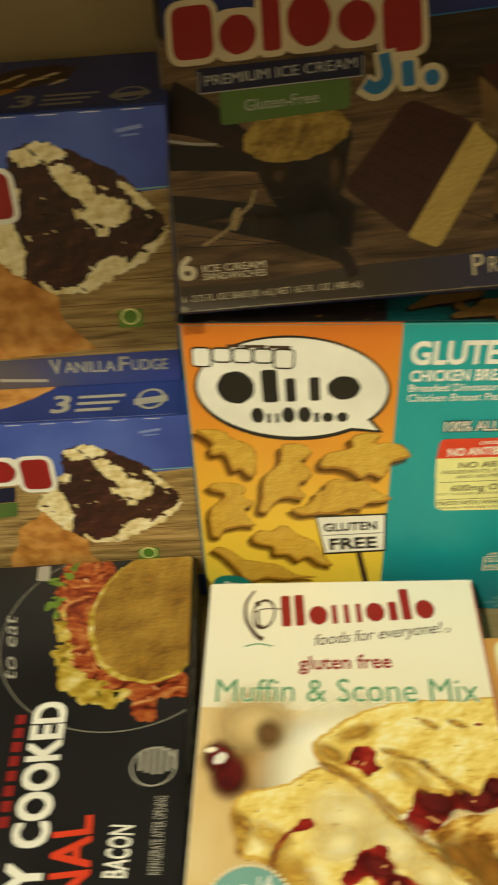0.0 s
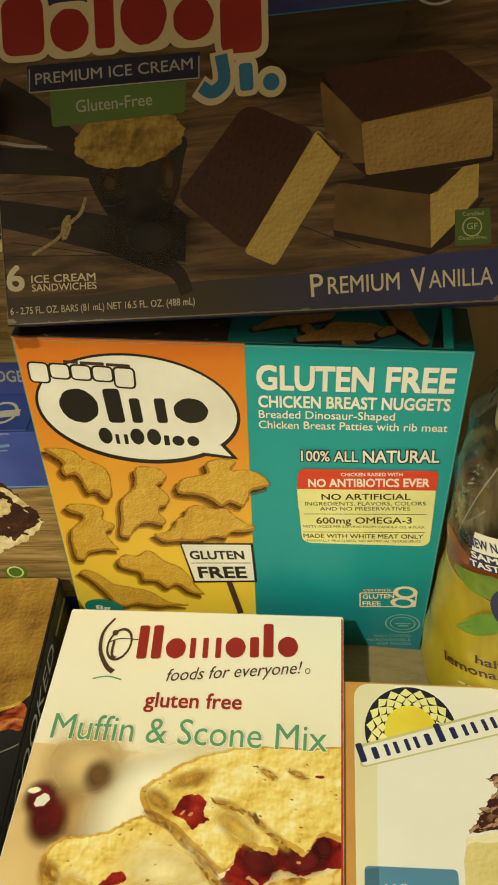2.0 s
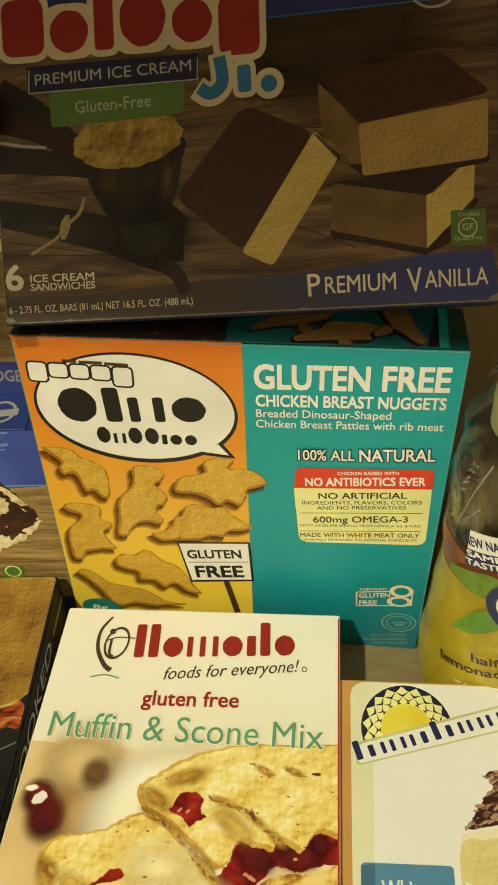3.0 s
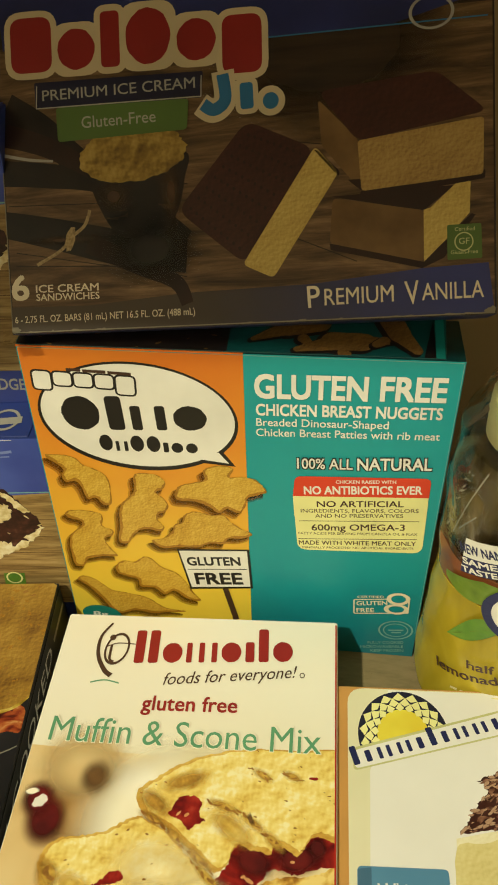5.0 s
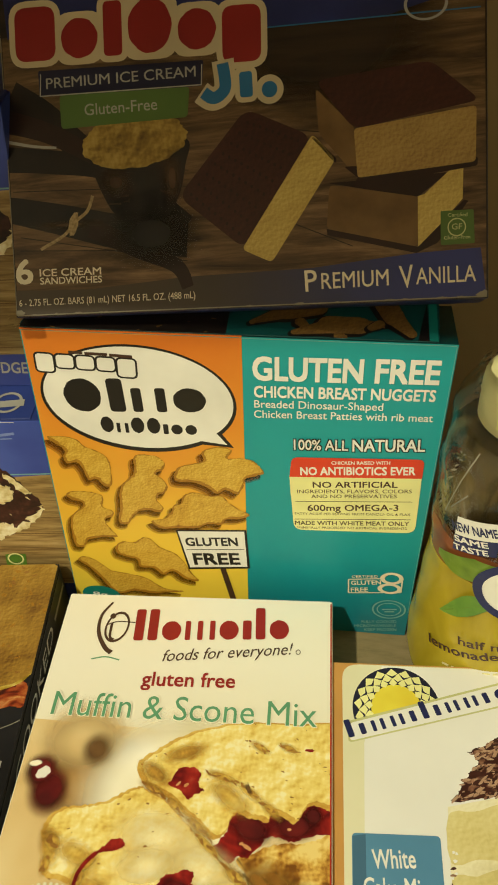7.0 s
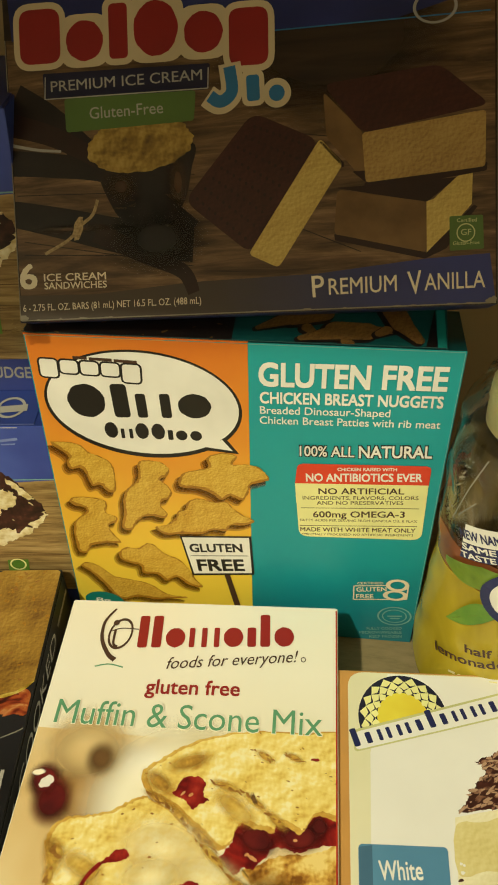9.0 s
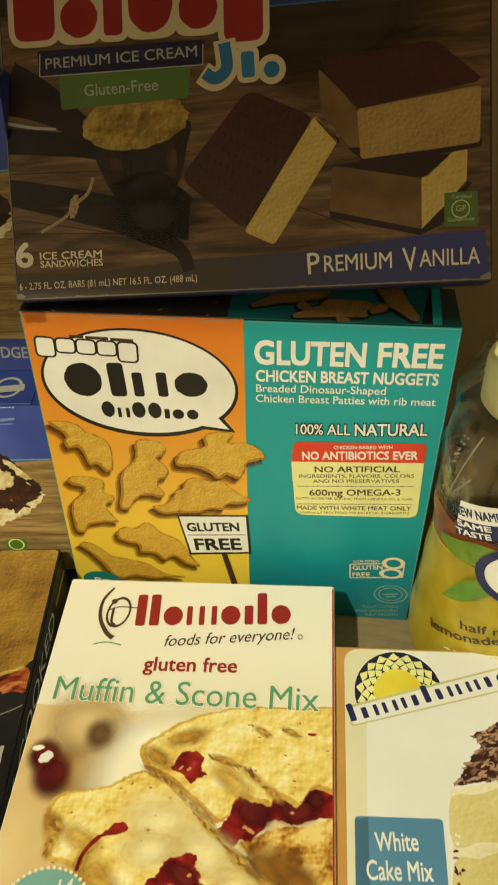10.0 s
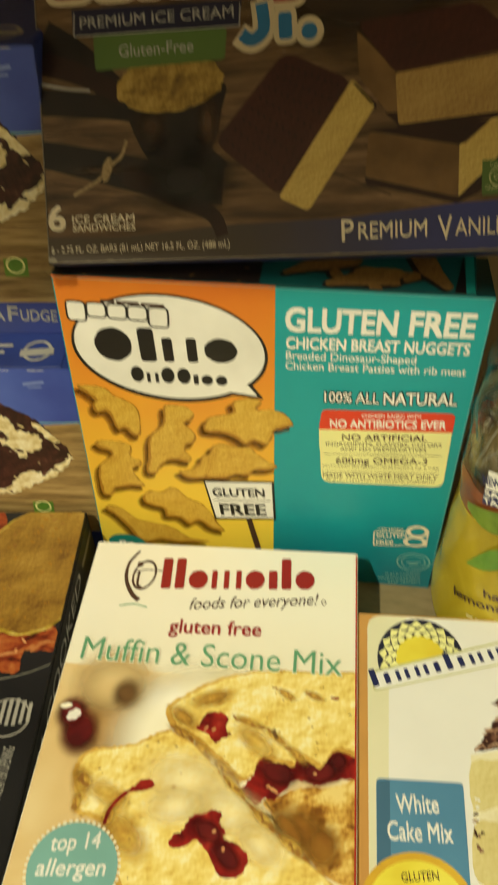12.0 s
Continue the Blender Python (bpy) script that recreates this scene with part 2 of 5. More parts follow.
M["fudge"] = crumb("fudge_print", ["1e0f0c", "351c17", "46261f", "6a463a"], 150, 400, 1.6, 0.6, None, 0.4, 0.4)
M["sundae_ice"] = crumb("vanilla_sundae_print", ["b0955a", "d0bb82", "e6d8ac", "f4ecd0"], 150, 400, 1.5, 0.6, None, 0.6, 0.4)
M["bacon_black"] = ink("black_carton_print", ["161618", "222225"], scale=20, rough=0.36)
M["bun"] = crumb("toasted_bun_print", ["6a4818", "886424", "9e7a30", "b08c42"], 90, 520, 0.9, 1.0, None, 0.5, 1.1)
M["bacon_meat"] = ink("bacon_rasher_print", ["3a1006", "6e2410", "94401c", "ac602e", "c4905c"], scale=85, stretch=(1, 1.6, 1), detail=5, distort=1.2, contrast=(0.2, 0.8), lumps=1.2)
M["bacon_fat"] = ink("bacon_fat_print", ["c07c46", "d8a876"], scale=120)
M["bacon_char"] = ink("bacon_char_print", ["4a160a", "6a2410"], scale=120)
M["egg"] = ink("egg_and_lettuce_print", ["6e6018", "94781f", "b49a38", "ccb868", "dccf98"], scale=110, detail=4, contrast=(0.15, 0.85), lumps=1.3)
M["counter"] = ink("worn_laminate_counter", ["77694a", "887856", "917f5e"], scale=60, stretch=(1, 4, 1), detail=10, rough=0.5, grit=0.65, spots=("64563c", 500, 0.7), bump=0.05)
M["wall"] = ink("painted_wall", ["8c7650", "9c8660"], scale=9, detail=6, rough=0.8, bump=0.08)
# Unseen walls, kept pale to bounce fill light onto the cartons.
M["fill_wall"] = ink("pale_fill_wall", ["dcd9d3", "e6e3dd"], scale=9, detail=6, rough=0.8, bump=0.08)
M["ceiling"] = ink("white_ceiling_paint", ["d6d0c0", "e2ddd0"], scale=6, rough=0.9)
M["floor"] = ink("brown_floor", ["5e4630", "7c6044"], scale=8, stretch=(1, 6, 1), rough=0.6)
M["lemon"] = ink("lemonade_yellow_film", ["8c7a1c", "aa9628", "c2b03c", "d0c25c"], scale=30, stretch=(1, 1, 0.5), detail=5, distort=0.8, rough=0.22, gradient=("Z", 80, 0), weight=0.3, contrast=(0.25, 0.75), bump=0.12)
M["cap"] = ink("pale_yellow_cap", ["d8cf92", "e8e2ae"], scale=30, rough=0.4)
M["bottle_green"] = ink("deep_green_film", ["4a6420", "68842c", "7e9838"], scale=60, detail=3, rough=0.28)
M["film_mark"] = sheer("worn_white_film_print", "b8b4a4", 0.5)
M["wrap_red"] = ink("red_brown_film", ["a89040", "94602e", "834829", "5e4630"], scale=60, rough=0.25, gradient=("Z", 86, 110), weight=0.7)


def clear_plastic(name="clear_plastic_film", gloss=0.6):
    mat = bpy.data.materials.new(name)
    mat.use_nodes = True
    nt = mat.node_tree
    bsdf = nt.nodes["Principled BSDF"]
    bsdf.inputs["Base Color"].default_value = (0.95, 0.94, 0.9, 1)
    bsdf.inputs["Roughness"].default_value = 0.03
    bsdf.inputs["Transmission Weight"].default_value = 1.0
    bsdf.inputs["IOR"].default_value = 1.03
    bsdf.inputs["Coat Weight"].default_value = gloss
    bsdf.inputs["Coat Roughness"].default_value = 0.07
    tex = nt.nodes.new("ShaderNodeTexNoise")
    tex.inputs["Scale"].default_value = 45
    tex.inputs["Detail"].default_value = 3
    tex.inputs["Distortion"].default_value = 1.2
    coord = nt.nodes.new("ShaderNodeTexCoord")
    nt.links.new(coord.outputs["Object"], tex.inputs["Vector"])
    relief = nt.nodes.new("ShaderNodeBump")
    relief.inputs["Strength"].default_value = 0.9
    relief.inputs["Distance"].default_value = 0.004
    nt.links.new(tex.outputs["Fac"], relief.inputs["Height"])
    nt.links.new(relief.outputs["Normal"], bsdf.inputs["Normal"])
    return mat


M["clear"] = clear_plastic(gloss=0.7)
M["clear_tape"] = clear_plastic("clear_tape", 0.0)
M["drink"] = ink("dim_tea_drink", ["2a2416", "463c24", "665838", "8e7e5c"], scale=45, stretch=(1, 1, 0.5), detail=4, distort=1.5, rough=0.2, contrast=(0.35, 0.7))


# ---- builders ----
def part(name, bm, material, parent, label=""):
    """Links a bmesh as one mesh object under a thing or a part."""
    mesh = bpy.data.meshes.new(name)
    bmesh.ops.recalc_face_normals(bm, faces=bm.faces)
    bm.to_mesh(mesh)
    bm.free()
    for mat in material if isinstance(material, list) else [material]:
        mesh.materials.append(mat)
    ob = new(name, mesh)
    ob.parent = parent
    if label:
        tagged(ob, label)
    return ob


def block(x0, x1, y0, y1, z0, z1, bevel=0.0, segments=2):
    bm = bmesh.new()
    bmesh.ops.create_cube(bm, size=1)
    bmesh.ops.scale(bm, verts=bm.verts, vec=(x1 - x0, y1 - y0, z1 - z0))
    bmesh.ops.translate(bm, verts=bm.verts, vec=((x0 + x1) / 2, (y0 + y1) / 2, (z0 + z1) / 2))
    if bevel:
        bmesh.ops.bevel(bm, geom=bm.edges[:], offset=bevel, segments=segments, affect="EDGES", profile=0.6)
    return bm


def clip(pts, w, h):
    """An outline cut to the printed side, w by h mm."""
    if w < 0:
        return pts
    for axis, limit, sign in ((0, 0.5, 1), (0, w - 0.5, -1), (1, 0.5, 1), (1, h - 0.5, -1)):
        out = []
        for i, p in enumerate(pts):
            q = pts[i - 1]
            dp, dq = (p[axis] - limit) * sign, (q[axis] - limit) * sign
            if (dp >= 0) != (dq >= 0):
                out.append(between(q, p, dq / (dq - dp)))
            if dp >= 0:
                out.append((p[0], p[1]))
        pts = out
        if len(pts) < 3:
            return []
    return pts


class Welded(list):
    """Outlines that join edge to edge into one shape."""


class Face:
    """The printed side of a carton: millimetres to the right and up from its lower left corner. k leans it sideways."""

    def __init__(self, thing, k=0.0, size=(400, 400), squat=1.0):
        self.thing, self.k, self.size, self.squat, self.count = thing, k, size, squat, 0

    def at(self, p, w):
        u, v = p
        return Vector(((u + self.k * v) / 1000, v / 1000, w))

    def lift(self, layer):
        """Each print lies a hair over the one before."""
        self.count += 1
        return 0.00015 + 0.00003 * layer + 0.000003 * self.count

    def shape(self, name, loops, mat, layer, parent=None):
        """A flat printed shape of one or more outlines."""
        bm = bmesh.new()
        w = self.lift(layer)
        for i, pts in enumerate(loops):
            pts = clip(pts, *self.size)
            if pts:
                bm.faces.new([bm.verts.new(self.at(p, w if isinstance(loops, Welded) else w + 0.000001 * (i % 8))) for p in pts])
        if isinstance(loops, Welded):
            bmesh.ops.remove_doubles(bm, verts=bm.verts[:], dist=1e-6)
        if not bm.faces:
            bm.free()
            return None
        bmesh.ops.triangulate(bm, faces=bm.faces[:])
        bm.normal_update()
        for f in bm.faces:
            if f.normal.z < 0:
                f.normal_flip()
        mesh = bpy.data.meshes.new(name)
        bm.to_mesh(mesh)
        bm.free()
        mesh.materials.append(M[mat])
        ob = new(name, mesh)
        ob.parent = parent or self.thing
        return ob

    def strip(self, name, a, b, width, mat, layer, parent=None):
        a, b = Vector(a), Vector(b)
        n = (b - a).orthogonal().normalized() * width / 2
        return self.shape(name, [[a + n, a - n, b - n, b + n]], mat, layer, parent)

    def text(self, words, a, b, cap, mat, layer, bold=0.0, slant=0.0, name="lettering", parent=None):
        """A line of writing from baseline point a to baseline point b, with capitals cap mm high."""
        curve = bpy.data.curves.new("lettering", "FONT")
        curve.body, curve.shear, curve.resolution_u = words, slant, 3
        tmp = new("lettering_curve", curve)
        bpy.context.view_layer.update()
        mesh = bpy.data.meshes.new_from_object(tmp.evaluated_get(bpy.context.evaluated_depsgraph_get()))
        bpy.data.objects.remove(tmp)
        xs = [v.co.x for v in mesh.vertices]
        x0, x1 = min(xs), max(xs)
        a, b = Vector(a), Vector(b)
        along = b - a
        across = Vector((-along.y, along.x)).normalized() * cap * self.squat / 0.70
        w = self.lift(layer)
        flat = [(v.co.x, v.co.y) for v in mesh.vertices]
        polys = [tuple(p.vertices) for p in mesh.polygons]
        bpy.data.meshes.remove(mesh)
        shifts = [(0, 0)] if bold == 0 else [(0, 0), (bold, bold), (-bold, bold), (bold, -bold), (-bold, -bold)]
        verts, faces = [], []
        for n, (dx, dy) in enumerate(shifts):
            faces += [tuple(i + len(verts) for i in p) for p in polys]
            verts += [self.at(a + along * ((x + dx - x0) / (x1 - x0)) + across * (y + dy), w + 0.000001 * n) for x, y in flat]
        mesh = bpy.data.meshes.new(name)
        mesh.from_pydata(verts, [], faces)
        mesh.materials.append(M[mat])
        ob = new(name, mesh)
        ob.parent = parent or self.thing
        return ob


def lobed(c, a, b, turn=0.0, lobes=(), n=56, ragged=0.03, seed=1, lump=7):
    """A rounded outline: an ellipse of half-axes a, b, with lobes (degrees, how far, how wide) and a ragged edge."""
    rnd = random.Random(seed)
    ph = [rnd.uniform(0, 6.28) for _ in range(4)]
    co, si = math.cos(radians(turn)), math.sin(radians(turn))
    pts = []
    for i in range(n):
        t = 2 * math.pi * i / n
        r = 1 + ragged * (math.sin(lump * t + ph[0]) + 0.7 * math.sin((lump * 2 + 1) * t + ph[1]) + 0.5 * math.sin((lump * 3 + 2) * t + ph[2]))
        for deg, far, wide in lobes:
            d = (math.degrees(t) - deg + 180) % 360 - 180
            r += far * math.exp(-(d / wide) ** 2)
        x, y = a * r * math.cos(t), b * r * math.sin(t)
        pts.append((c[0] + x * co - y * si, c[1] + x * si + y * co))
    return pts


def between(p, q, f=0.5):
    return (p[0] + (q[0] - p[0]) * f, p[1] + (q[1] - p[1]) * f)


def dist(p, q):
    return math.hypot(p[0] - q[0], p[1] - q[1])


def rounded(a, b, c, d, r, n=5):
    """A four-sided outline with rounded corners."""
    pts = [Vector(p) for p in (a, b, c, d)]
    out = []
    for i, p in enumerate(pts):
        q0, q1 = pts[i - 1], pts[(i + 1) % 4]
        s, e = p + (q0 - p).normalized() * r, p + (q1 - p).normalized() * r
        for j in range(n + 1):
            f = j / n
            out.append(tuple((1 - f) ** 2 * s + 2 * f * (1 - f) * p + f * f * e))
    return out


def ring(c, a, b, inner, turn=0.0, n=36):
    """Outlines of a ring, as quads."""
    outer = lobed(c, a, b, turn, n=n, ragged=0)
    inn = lobed(c, a * inner, b * inner, turn, n=n, ragged=0)
    return Welded([outer[i], outer[(i + 1) % n], inn[(i + 1) % n], inn[i]] for i in range(n))


def ribbon(pts, width, taper=0.0, steps=6):
    """A soft band along a few points."""
    ps = [Vector(p) for p in pts]
    line = []
    for i in range(len(ps) - 1):
        p0, p1, p2, p3 = ps[max(i - 1, 0)], ps[i], ps[i + 1], ps[min(i + 2, len(ps) - 1)]
        for j in range(steps):
            f = j / steps
            line.append(0.5 * (2 * p1 + (p2 - p0) * f + (2 * p0 - 5 * p1 + 4 * p2 - p3) * f * f + (3 * p1 - p0 - 3 * p2 + p3) * f ** 3))
    line.append(ps[-1])
    left, right = [], []
    for i, p in enumerate(line):
        d = line[min(i + 1, len(line) - 1)] - line[max(i - 1, 0)]
        n = Vector((-d.y, d.x)).normalized() * width / 2 * (1 - taper * i / (len(line) - 1))
        left.append(p + n), right.append(p - n)
    return Welded([left[i], left[i + 1], right[i + 1], right[i]] for i in range(len(line) - 1))


def wordmark(face, a, b, cap, kinds, mat, layer, name="brand_mark", gap=0.12, outline=None, grow=1.0, low_part=0.68, stroke=0.3, rise=0.0):
    """A brand's name as plain blocks in its colours: T a tall block, L a low one, t and l narrow ones, P a low one that hangs down,
    O a low oval, D a tall one, N two low bars, M three. rise lifts the middle of the line."""
    a, b = Vector(a), Vector(b)
    widths = {"T": 1.0, "L": 0.9, "t": 0.45, "l": 0.4, "P": 0.9, "O": 0.9, "D": 1.05, "N": 0.95, "M": 1.4}
    total = sum(widths[k] for k in kinds) + gap * (len(kinds) - 1)
    along = b - a
    ux, uy = along.normalized(), Vector((-along.y, along.x)).normalized()
    unit = along.length / total
    x, pieces = 0.0, []
    for k in kinds:
        w = widths[k] * unit
        h = cap if k in "TtD" else cap * low_part
        low = -cap * 0.28 if k == "P" else 0.0
        up = rise * (1 - (2 * (x + w / 2) / along.length - 1) ** 2)
        Q = lambda q, r, x=x, up=up: tuple(a + ux * (x + q) + uy * (r + up))
        r = min(w, h) * 0.28
        back = rounded(Q(-grow, low - grow), Q(w + grow, low - grow), Q(w + grow, h + grow), Q(-grow, h + grow), r + grow)
        if k in "OD":
            turn = math.degrees(math.atan2(along.y, along.x))
            outer = lobed(Q(w / 2, h / 2), w / 2, h / 2, turn, n=32, ragged=0.012, seed=len(pieces))
            loops = [outer]
        elif k in "NM":
            bars, wide = 2 + (k == "M"), unit * stroke * 0.95
            loops = []
            for i in range(bars):
                x0 = (w - wide) * i / (bars - 1)
                loops.append(rounded(Q(x0, 0), Q(x0 + wide, 0), Q(x0 + wide, h), Q(x0, h), wide * 0.3))
        else:
            loops = [rounded(Q(0, low), Q(w, low), Q(w, h), Q(0, h), r)]
        pieces.append((loops, back))
        x += w + gap * unit
    if outline:
        for loops, back in pieces:
            face.shape(name + "_outline", [back], outline, layer - 0.6)
    for loops, back in pieces:
        face.shape(name, loops, mat, layer)


def inset(pts, d, shift=(0, 0)):
    """An outline drawn in by d mm and moved."""
    n = len(pts)
    area = sum(pts[i - 1][0] * pts[i][1] - pts[i][0] * pts[i - 1][1] for i in range(n))
    out = []
    for i, p in enumerate(pts):
        a, b = pts[i - 2], pts[(i + 2) % n]
        t = Vector((b[0] - a[0], b[1] - a[1]))
        t = t.normalized() * (d if area > 0 else -d) if t.length else t
        out.append((p[0] - t.y + shift[0], p[1] + t.x + shift[1]))
    return out


def capsule(p, q, r0, r1, sx, sy, n=9):
    """The outline round two discs, r0 at p and r1 at q, in a picture stretched by sx, sy."""
    p, q = Vector((p[0] / sx, p[1] / sy)), Vector((q[0] / sx, q[1] / sy))
    d = q - p
    base = math.atan2(d.y, d.x) if d.length > 1e-6 else 0.0
    pts = [q + r1 * Vector((math.cos(base + t), math.sin(base + t))) for t in (math.pi * (i / n - 0.5) for i in range(n + 1))]
    pts += [p + r0 * Vector((math.cos(base + t), math.sin(base + t))) for t in (math.pi * (i / n + 0.5) for i in range(n + 1))]
    return [(v.x * sx, v.y * sy) for v in pts]


def blob(pts, ragged=0.6, seed=1, steps=6):
    """A soft closed outline through a few corners, with a ragged edge (mm)."""
    ps = [Vector(p) for p in pts]
    rnd, out, n = random.Random(seed), [], len(pts)
    for i in range(n):
        p0, p1, p2, p3 = ps[i - 1], ps[i], ps[(i + 1) % n], ps[(i + 2) % n]
        for j in range(steps):
            f = j / steps
            p = 0.5 * (2 * p1 + (p2 - p0) * f + (2 * p0 - 5 * p1 + 4 * p2 - p3) * f * f + (3 * p1 - p0 - 3 * p2 + p3) * f ** 3)
            out.append((p.x + rnd.uniform(-ragged, ragged), p.y + rnd.uniform(-ragged, ragged)))
    return out


def inside(p, poly):
    hit = False
    for i, a in enumerate(poly):
        b = poly[i - 1]
        if (a[1] > p[1]) != (b[1] > p[1]) and p[0] < (b[0] - a[0]) * (p[1] - a[1]) / (b[1] - a[1]) + a[0]:
            hit = not hit
    return hit


def scatter(face, name, poly, count, small, large, mats, layer, seed, flat=0.6, turn=(0, 180)):
    """Small printed patches strewn over an outline, one mesh of stuff for each colour."""
    rnd = random.Random(seed)
    xs, ys = [p[0] for p in poly], [p[1] for p in poly]
    loops = {m: [] for m in mats}
    made = 0
    while made < count:
        p = (rnd.uniform(min(xs), max(xs)), rnd.uniform(min(ys), max(ys)))
        if not inside(p, poly):
            continue
        made += 1
        size = rnd.uniform(small, large)
        loops[mats[made % len(mats)]].append(lobed(p, size, size * flat * rnd.uniform(0.6, 1.2), rnd.uniform(*turn), n=14, ragged=0.12, seed=made, lump=3))
    for i, m in enumerate(mats):
        ob = face.shape(name, loops[m], m, layer + 0.4 * i)
        if ob:
            tagged(ob, kind="stuff")


def thing_at(name, o, U, V, W, label, category, group=""):
    ob = new(name)
    m = Matrix((U, V, W)).transposed().to_4x4()
    m.translation = o
    ob.matrix_world = m
    return tagged(ob, label, category, group)


def carton(thing, width, height, depth, k, front, side, top, bevel=0.7, sag=0.0):
    """The folded board of a carton, with soft creases; front, side and top are its ground colours. Millimetres."""
    bm = block(0, width / 1000, 0, height / 1000, -depth / 1000, 0, bevel / 1000, 2)
    for v in bm.verts:
        v.co.x += k * v.co.y
        if sag and v.co.y > height / 2000:
            v.co.y -= sag / 1000 * (-v.co.z) / (depth / 1000)
    bm.normal_update()
    for f in bm.faces:
        n = f.normal
        f.material_index = 0 if n.z > 0.5 else 2 if abs(n.y) > 0.6 else 1
        f.smooth = False
    return part("carton", bm, [M[front], M[side], M[top]], thing)


# ---- the place: a counter against a wall, an added shade block, a small room ----
def slab(name, x0, x1, y0, y1, z0, z1, mat, label, bevel=0.0):
    ob = part(name, block(x0, x1, y0, y1, z0, z1, bevel), M[mat], None)
    return tagged(ob, label, name.split("_")[0], kind="structure")


slab("counter", -0.9, 1.1, -0.22, 0.42, -0.04, 0.0, "counter", "worn beige laminate counter top against the wall", 0.003)
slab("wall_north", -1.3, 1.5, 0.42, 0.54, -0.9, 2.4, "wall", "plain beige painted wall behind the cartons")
slab("wall_south", -1.3, 1.5, -2.2, -2.08, -0.9, 2.4, "fill_wall", "plain pale wall of the room, unseen, bounces fill light")
slab("wall_west", -1.42, -1.3, -2.2, 0.54, -0.9, 2.4, "fill_wall", "plain pale wall of the room, unseen, bounces fill light")
slab("wall_east", 1.5, 1.62, -2.2, 0.54, -0.9, 2.4, "fill_wall", "plain pale wall of the room, unseen, bounces fill light")
slab("ceiling", -1.42, 1.62, -2.2, 0.54, 2.4, 2.5, "ceiling", "plain white painted ceiling")
slab("floor", -1.42, 1.62, -2.2, 0.54, -1.0, -0.9, "floor", "plain brown floor of the room")
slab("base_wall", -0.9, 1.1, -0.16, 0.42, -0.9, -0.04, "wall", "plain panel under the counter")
# Unseen block, added so the upper cartons and the wall fall in shade.
slab("soffit", -0.9, 1.1, 0.0865, 0.42, 0.5, 1.3, "wall", "unseen beige block over the counter, added to cast shade")


# ---- the ice cream sandwich carton, leaning back on the nugget carton ----
def ice_cream_sandwich_carton(o, U, V, W, k):
    th = thing_at("ice_cream_sandwich_carton", o, U, V, W, "dark brown ice cream sandwich carton leaning back on another carton", "carton")
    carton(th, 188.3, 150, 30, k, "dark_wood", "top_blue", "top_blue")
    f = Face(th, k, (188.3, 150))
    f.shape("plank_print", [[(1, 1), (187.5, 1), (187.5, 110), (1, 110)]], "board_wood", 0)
    # shade over the upper planks, drawn into the print's colour
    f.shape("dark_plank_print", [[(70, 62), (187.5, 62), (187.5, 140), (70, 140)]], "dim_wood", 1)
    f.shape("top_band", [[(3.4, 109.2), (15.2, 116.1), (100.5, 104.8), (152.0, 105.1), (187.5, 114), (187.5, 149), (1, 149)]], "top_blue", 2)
    f.strip("band_line", (100.5, 104.8), (186.0, 105.1), 0.5, "blue_jr", 2.5)
    f.shape("bottom_band", [[(1, 1), (187.5, 1), (185.5, 18.9), (161.9, 18.0), (121.5, 14.3), (72.7, 13.3), (32.4, 10.2), (-2.3, 10.9)]], "band_blue", 2)
    for i, (p, q) in enumerate((((2.1, 50.3), (74.5, 48.2)), ((4.1, 32.1), (73.0, 19.5)), ((3.7, 26.8), (44.7, 24.9)), ((15.4, 58.8), (74.8, 54.3)), ((100.8, 69.2), (126.2, 65.1)), ((113.8, 32.3), (138.0, 21.8)))):
        f.strip("plank_gap", p, q, 0.35, "dark_wood", 2.2 + 0.1 * i)
    # vanilla pods, spoon and twine
    f.shape("vanilla_pod", ribbon([(2.7, 86.8), (16.9, 78.4), (33.8, 63.6), (59.2, 45.2), (73.8, 33.9)], 14, 0.55), "pod", 3)
    f.shape("vanilla_pod", ribbon([(2.0, 77.6), (18.7, 72.0), (38.1, 61.2), (52.9, 49.8)], 9, 0.4), "choc_dark", 3.4)
    f.shape("vanilla_pod", ribbon([(0.8, 63.0), (17.9, 61.1), (40.1, 57.3), (54.9, 47.6)], 10, 0.2), "pod", 3.2)
    f.shape("vanilla_pod", ribbon([(-0.8, 43.5), (20.7, 38.5), (49.5, 31.4), (73.5, 28.8)], 10, -0.6), "pod", 3.6)
    f.shape("vanilla_pod", ribbon([(34.1, 34.4), (53.6, 24.8), (68.6, 17.7), (72.9, 9.1)], 8, 0.4), "choc_dark", 3.8)
    f.shape("bowl_print", [blob([(33.7, 68.7), (54.0, 68.5), (74.4, 66.4), (73.7, 56.4), (70.9, 45.4), (65.3, 37.0), (55.3, 34.7), (45.5, 37.9), (39.4, 47.6), (35.3, 59.3)], 0.05, 2)], "pod", 4)
    # shade below the bowl, sheen on bowl and pod, drawn as colour
    f.shape("bowl_shade", [lobed((58.8, 30.8), 25, 17, 0, n=40, ragged=0)], "dim_photo", 3.9)
    f.shape("bowl_sheen", [lobed((68.2, 51.7), 5, 14, 0, n=30, ragged=0)], "bowl_sheen", 4.3)
    f.shape("bowl_sheen", [lobed((45.2, 51.4), 9, 8, 0, n=30, ragged=0)], "bowl_sheen", 4.32)
    f.shape("pod_sheen", [lobed((25.1, 36.1), 20, 2.2, 0, n=30, ragged=0)], "bowl_sheen", 4.34)
    f.shape("spoon_handle", ribbon([(1.3, 69.9), (11.5, 67.6), (21.4, 66.4)], 1.3, 0.3), "grey_text", 4.4)
